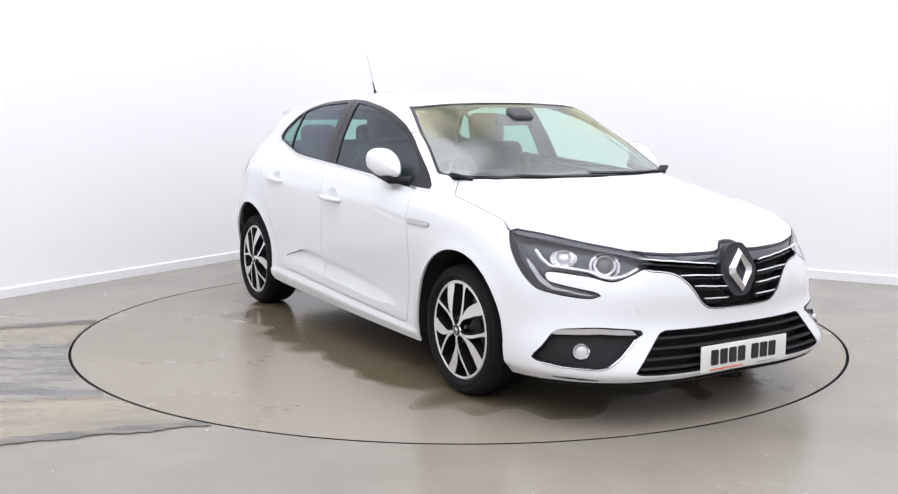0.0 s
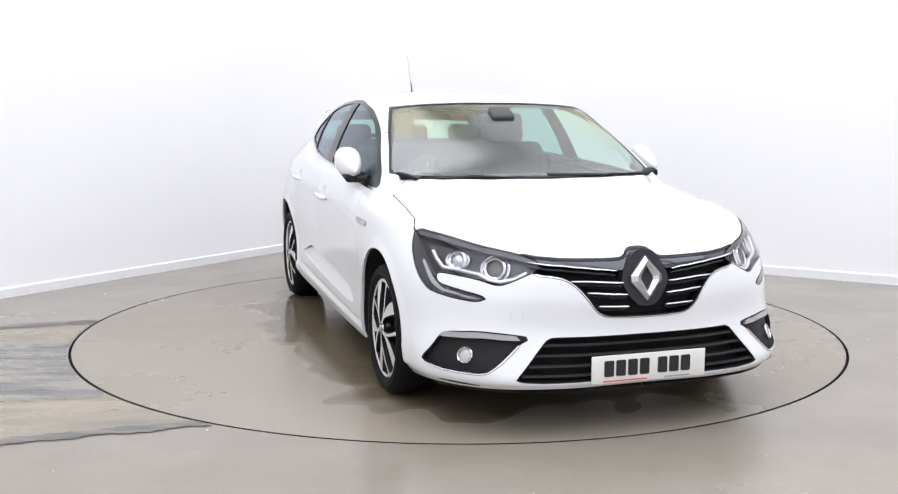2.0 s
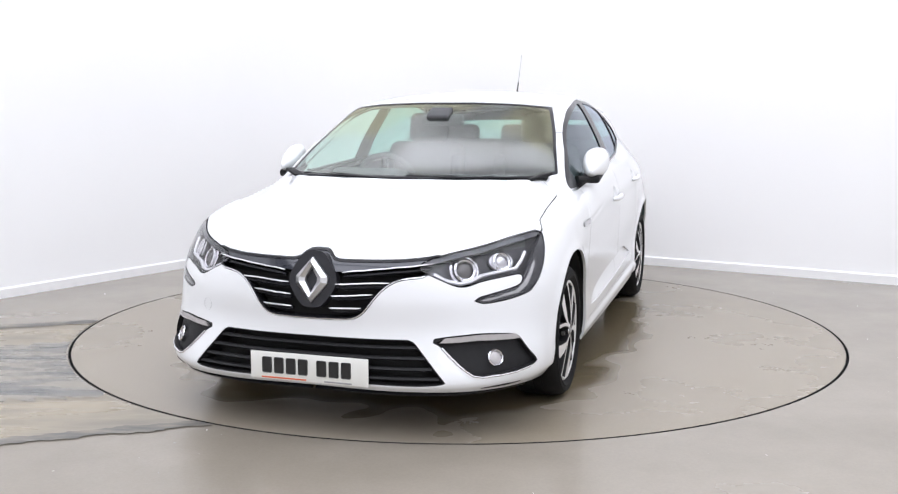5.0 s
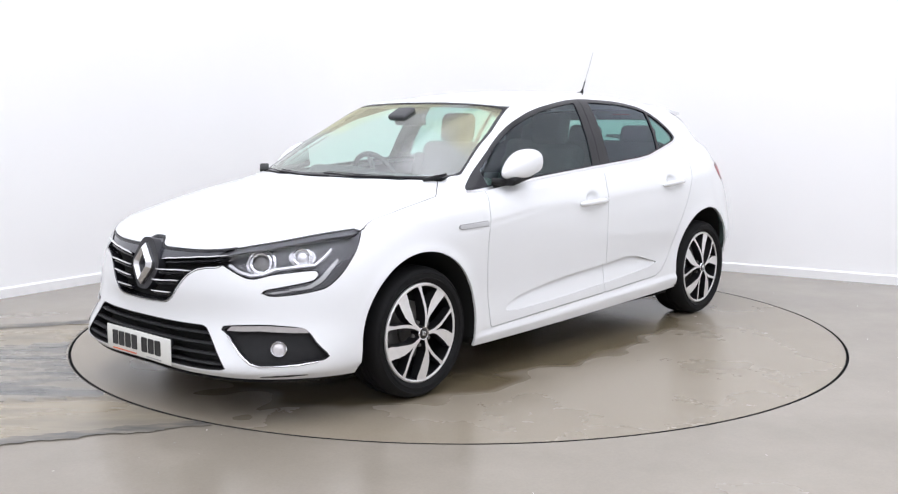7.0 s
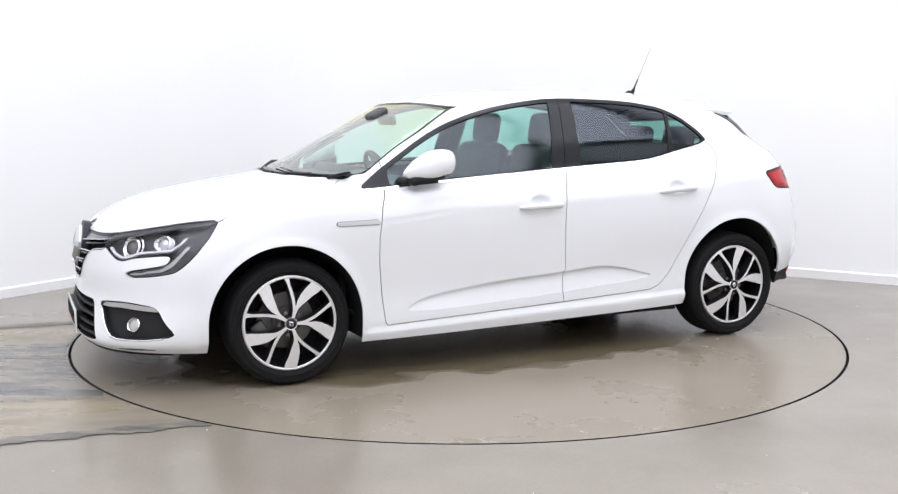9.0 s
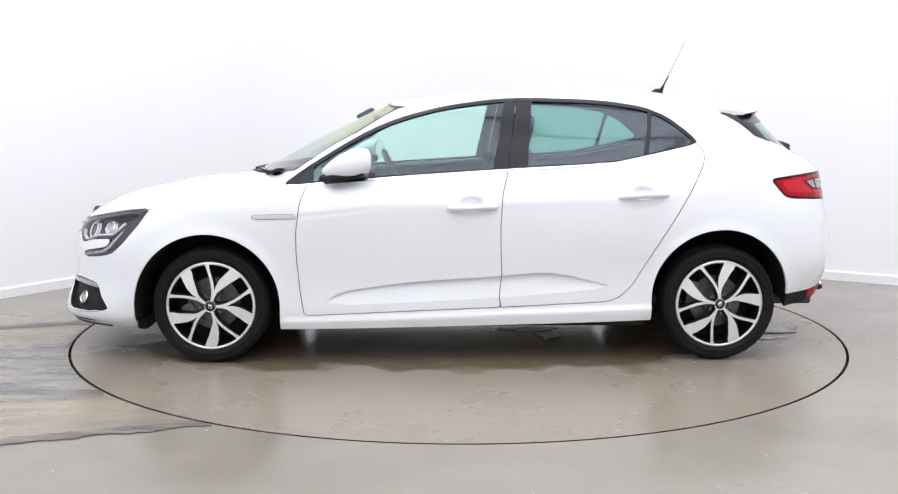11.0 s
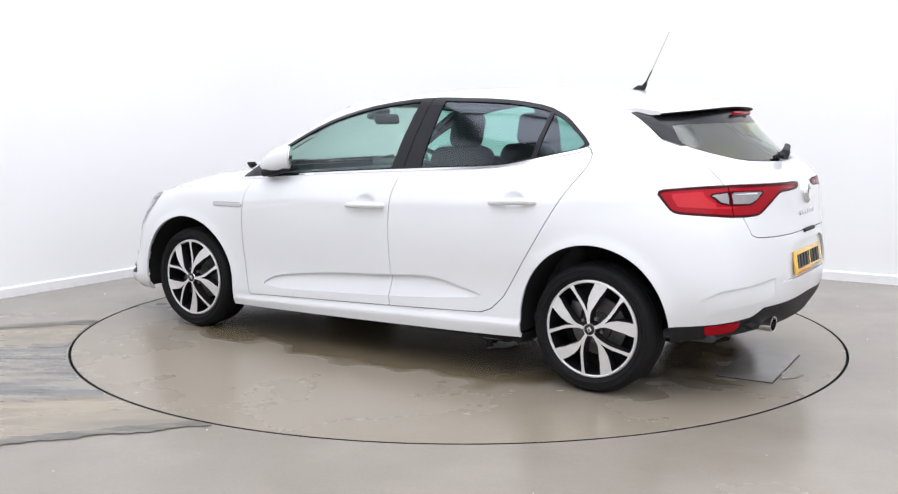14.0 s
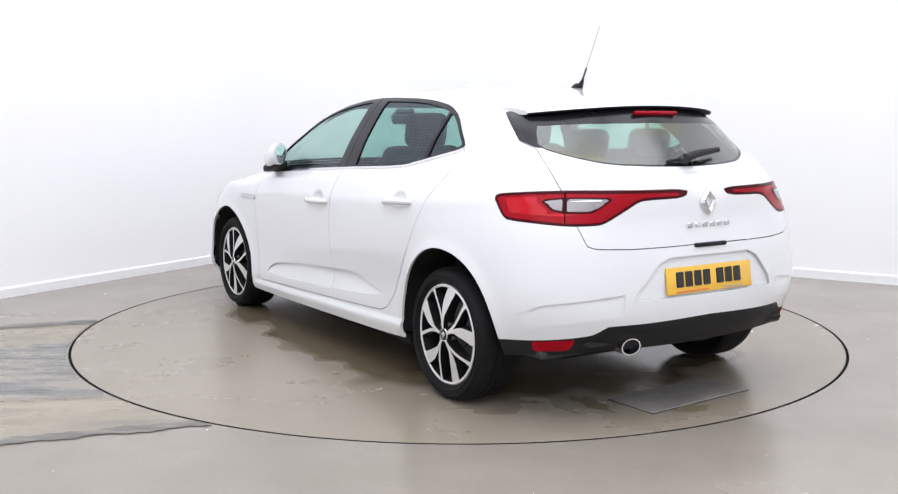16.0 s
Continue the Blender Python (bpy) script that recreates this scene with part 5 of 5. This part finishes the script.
def make_wheel():
    rim = part("wheel", lathe([(.214, -.02), (.2175, .003), (.224, .006), (.2305, .002), (.233, -.012), (.225, -.02)], 96, True), ALLOY, None, "machined silver and black alloy wheel")
    for k in range(5):
        for me in SPOKES:
            sp = link_mesh("spoke", me, None, rim)
            sp.matrix_basis = Matrix.Rotation(2 * math.pi * k / 5, 4, "Y")
    part("barrel", lathe([(.216, .0), (.212, -.02), (.205, -.06), (.20, -.13), (.21, -.17), (.222, -.17), (.222, -.02)], 72, True), ALLOY_BLACK, rim, "black rim barrel")
    part("hub", lathe([(.0005, .018), (.026, .018), (.033, .014), (.036, -.03), (.0005, -.03)], 40), ALLOY_BLACK, rim, "black wheel hub")
    part("hub_ring", lathe([(.026, .0182), (.030, .019), (.032, .015), (.027, .0175)], 40, True), CHROME, rim, "thin chrome hub ring")
    part("hub_cap", diamond(.016, .012, .008, .005, .003, Matrix.Translation((0, .021, 0))), SATIN, rim, "small silver diamond on the cap", smooth=False)
    for k in range(5):
        a = 2 * math.pi * (k + 0.82) / 5
        part("wheel_bolt", lathe([(.0005, .004), (.009, .004), (.010, -.012), (.0005, -.012)], 8, m=Matrix.Translation((.055 * math.sin(a), 0, .055 * math.cos(a)))), STEEL, rim, "")
    tyre = part("tyre", lathe([(.225, -.012), (.232, -.004), (.245, .010), (.268, .016), (.284, .010), (.296, -.004), (.3005, -.022), (.3040, -.030), (.3050, -.058), (.3015, -.060), (.3015, -.066), (.3052, -.068), (.3052, -.097), (.3015, -.099), (.3015, -.105), (.3052, -.107), (.3050, -.135), (.3040, -.165), (.30, -.18), (.29, -.20), (.25, -.20), (.225, -.18)], 120, True), RUBBER, rim, "black road tyre")
    for r0 in (.250, .274):
        part("tyre_rib", lathe([(r0, .0135), (r0 + .002, .0165), (r0 + .005, .0165), (r0 + .007, .0125)], 96, True), RUBBER, rim, "")
    part("brake_disc", lathe([(.07, -.085), (.138, -.085), (.138, -.107), (.07, -.107)], 48, True), STEEL, rim, "steel brake disc")
    part("brake_hat", lathe([(.0005, -.075), (.068, -.075), (.072, -.107), (.0005, -.107)], 32), STEEL, rim, "")
    part("caliper", rbox((.07, .06, .13), .012, 2, pose(.125, -.10, .02)), STEEL, rim, "grey brake caliper")
    part("backing", lathe([(.0005, -.125), (.208, -.125), (.208, -.13), (.0005, -.13)], 40), LINER, rim, "dark inner side")
    rim.parent = car
    return rim


WHEEL_Y = 0.872
w0 = make_wheel()
for wx, side, spin in ((1.3345, 1, 36), (-1.3345, 1, -12), (1.3345, -1, 20), (-1.3345, -1, 50)):
    turn = Matrix.Rotation(radians(spin), 4, "Y")
    m = Matrix.Translation((wx, WHEEL_Y * side, .3052)) @ (Matrix.Identity(4) if side > 0 else Matrix.Rotation(math.pi, 4, "Z")) @ turn
    if w0.matrix_basis == Matrix.Identity(4):
        w0.matrix_basis = m
    else:
        copy_thing(w0, m)

for (ax, az, ar), fr in zip(ARCHES, (1, 0)):
    def liner():
        bm = bmesh.new()
        rows = []
        for k in range(33):
            a = math.pi * (-0.13 + 1.26 * k / 32)
            dx, dz = math.cos(a), math.sin(a)
            z = az + (ar + .004) * dz if dz > 0 else max(az + ar * dz * 0.6, .30 if not fr and dx < 0 else .215)
            rows.append([bm.verts.new((ax + (ar + .004) * (dx if dz > 0 else math.copysign(1, dx)), y, z)) for y in (.886 - (.012 * max(dx, 0) ** 3 if fr else .07 * max(-dx, 0) ** 3), .60, .42)])
        for a, b in zip(rows, rows[1:]):
            for q in range(2):
                bm.faces.new((a[q], a[q + 1], b[q + 1], b[q]))
        bm.faces.new([r[2] for r in rows])
        return bm
    both_bm("arch_liner", liner, LINER, (car, car), "black wheel arch liner")
part("air_dam", rbox((.06, 1.3, .07), .01, 1, pose(1.75, 0, .17)), PLASTIC, car, "black lower air deflector")
pan = [(2.12, .0), (2.10, .35), (1.98, .60), (1.80, .66), (1.72, .42), (.97, .42), (.95, .83), (-.95, .84), (-.97, .42), (-1.60, .42), (-1.62, 0)]
pan = pan + [(a, -b) for a, b in pan[::-1][1:-1]]
part("underbody", prism(pan, .185, .23), LINER, car, "black underbody tray")
part("rear_floor", rbox((.40, 1.2, .03), .01, 1, pose(-1.80, 0, .345)), LINER, car, "black rear floor")
part("rear_silencer", rbox((.22, .70, .10), .045, 3, pose(-1.78, 0, .325)), LINER, car, "dull exhaust silencer")
part("exhaust_run", tube([(-1.7, .1, .24), (-1.2, .05, .20), (-.3, .0, .18), (.6, .0, .18)], .03, 10), STEEL, car, "dull exhaust pipe run")
# two unseen dark panels added to stop light passing through the engine bay
part("bay_light_stop", rbox((.04, 1.46, .62), .01, 1, pose(1.02, 0, .62)), LINER, car, "unseen dark panel blocking light behind the engine bay")
part("grille_light_stop", rbox((.05, 1.15, .5), .01, 1, pose(1.90, 0, .45)), LINER, car, "unseen dark panel blocking light behind the grille")

# ---- cabin ----
cabin_floor = part("cabin_floor", rbox((2.85, 1.5, .04), .01, 1, pose(-.45, 0, .30)), CLOTH, car, "dark carpeted cabin floor")
dash = part("dashboard", rbox((.52, 1.44, .22), .07, 4, pose(.80, 0, .845, 0, 5, 0)), DASH, car, "dark moulded dashboard")
part("instrument_hood", rbox((.24, .40, .10), .04, 3, pose(.66, -.37, .945, 0, -8, 0)), DASH, dash, "instrument hood")
part("centre_console", rbox((.9, .24, .34), .05, 3, pose(.25, 0, .50)), DASH, car, "dark centre console")
part("screen", rbox((.03, .16, .24), .008, 2, pose(.56, 0, .84, 0, -14, 0)), BLACK_GLOSS, dash, "glossy upright screen")
SW = Matrix.Translation((.40, -.37, .90)) @ Matrix.Rotation(radians(24), 4, "Y") @ Matrix.Rotation(radians(90), 4, "Z")
ring = [(.178 + .016 * math.cos(2 * math.pi * k / 10), .016 * math.sin(2 * math.pi * k / 10)) for k in range(10)]
steer = part("steering_wheel", lathe(ring, 48, True, SW), DASH, car, "black steering wheel")
part("steering_boss", rbox((.16, .05, .11), .03, 3, SW), DASH, steer, "")
for a in (0, 180, 270):
    part("steering_spoke", rbox((.12, .02, .03), .008, 2, SW @ Matrix.Rotation(radians(a), 4, "Y") @ Matrix.Translation((.11, 0, 0))), SATIN if a == 270 else DASH, steer, "")
part("inner_mirror", rbox((.03, .24, .065), .018, 3, pose(.50, 0, 1.265, 0, 12, 0)), DASH, car, "dark interior mirror")
part("sensor_cover", rbox((.11, .13, .035), .015, 3, pose(.565, 0, 1.298, 0, 27, 0)), DASH, windscreen, "dark sensor cover behind the screen")


def seat(name, x, y, w, label):
    s = part(name, rbox((.50, w, .17), .06, 4, pose(x, y, .48, 0, -7, 0)), CLOTH, car, label)
    part("backrest", rbox((.15, w, .66), .06, 4, pose(x - .33, y, .80, 0, -17, 0)), CLOTH, s, "")
    return s


def headrest(s, x, y, z=1.21):
    h = part("headrest", rbox((.10, .25, .19), .045, 4, pose(x - .435, y, z, 0, -10, 0)), CLOTH, s, "")
    for d in (-.06, .06):
        part("headrest_post", tube([(x - .41, y + d, z - .16), (x - .43, y + d, z - .06)], .006, 8), SATIN, s, "")


for y in (-.37, .37):
    s = seat("front_seat", .10, y, .50, "dark grey cloth front seat")
    headrest(s, .10, y)
    part("seat_bolster", rbox((.13, .07, .5), .03, 3, pose(-.18, y + .23, .80, 0, -17, 0)), CLOTH, s, "")
    part("seat_bolster", rbox((.13, .07, .5), .03, 3, pose(-.18, y - .23, .80, 0, -17, 0)), CLOTH, s, "")
bench = seat("rear_bench", -.82, 0, 1.30, "dark grey cloth rear bench")
for y in (-.42, 0, .42):
    headrest(bench, -.82, y, 1.13)
part("parcel_shelf", rbox((.42, 1.20, .03), .01, 2, pose(-1.53, 0, .99, 0, 0, 0)), DASH, car, "dark parcel shelf")
part("boot_lining", rbox((.04, 1.2, .5), .01, 1, pose(-1.72, 0, .72)), DASH, car, "dark boot lining")


# ---- what turns ----
def motions():
    walk(turntable, [(t, Matrix.Rotation(radians(a), 4, "Z")) for t, a in TURN])
    walk(car, [(t, Matrix.Rotation(radians(a), 4, "Z") @ Matrix.Translation(CAR_ON_TABLE)) for t, a in TURN])


motions()
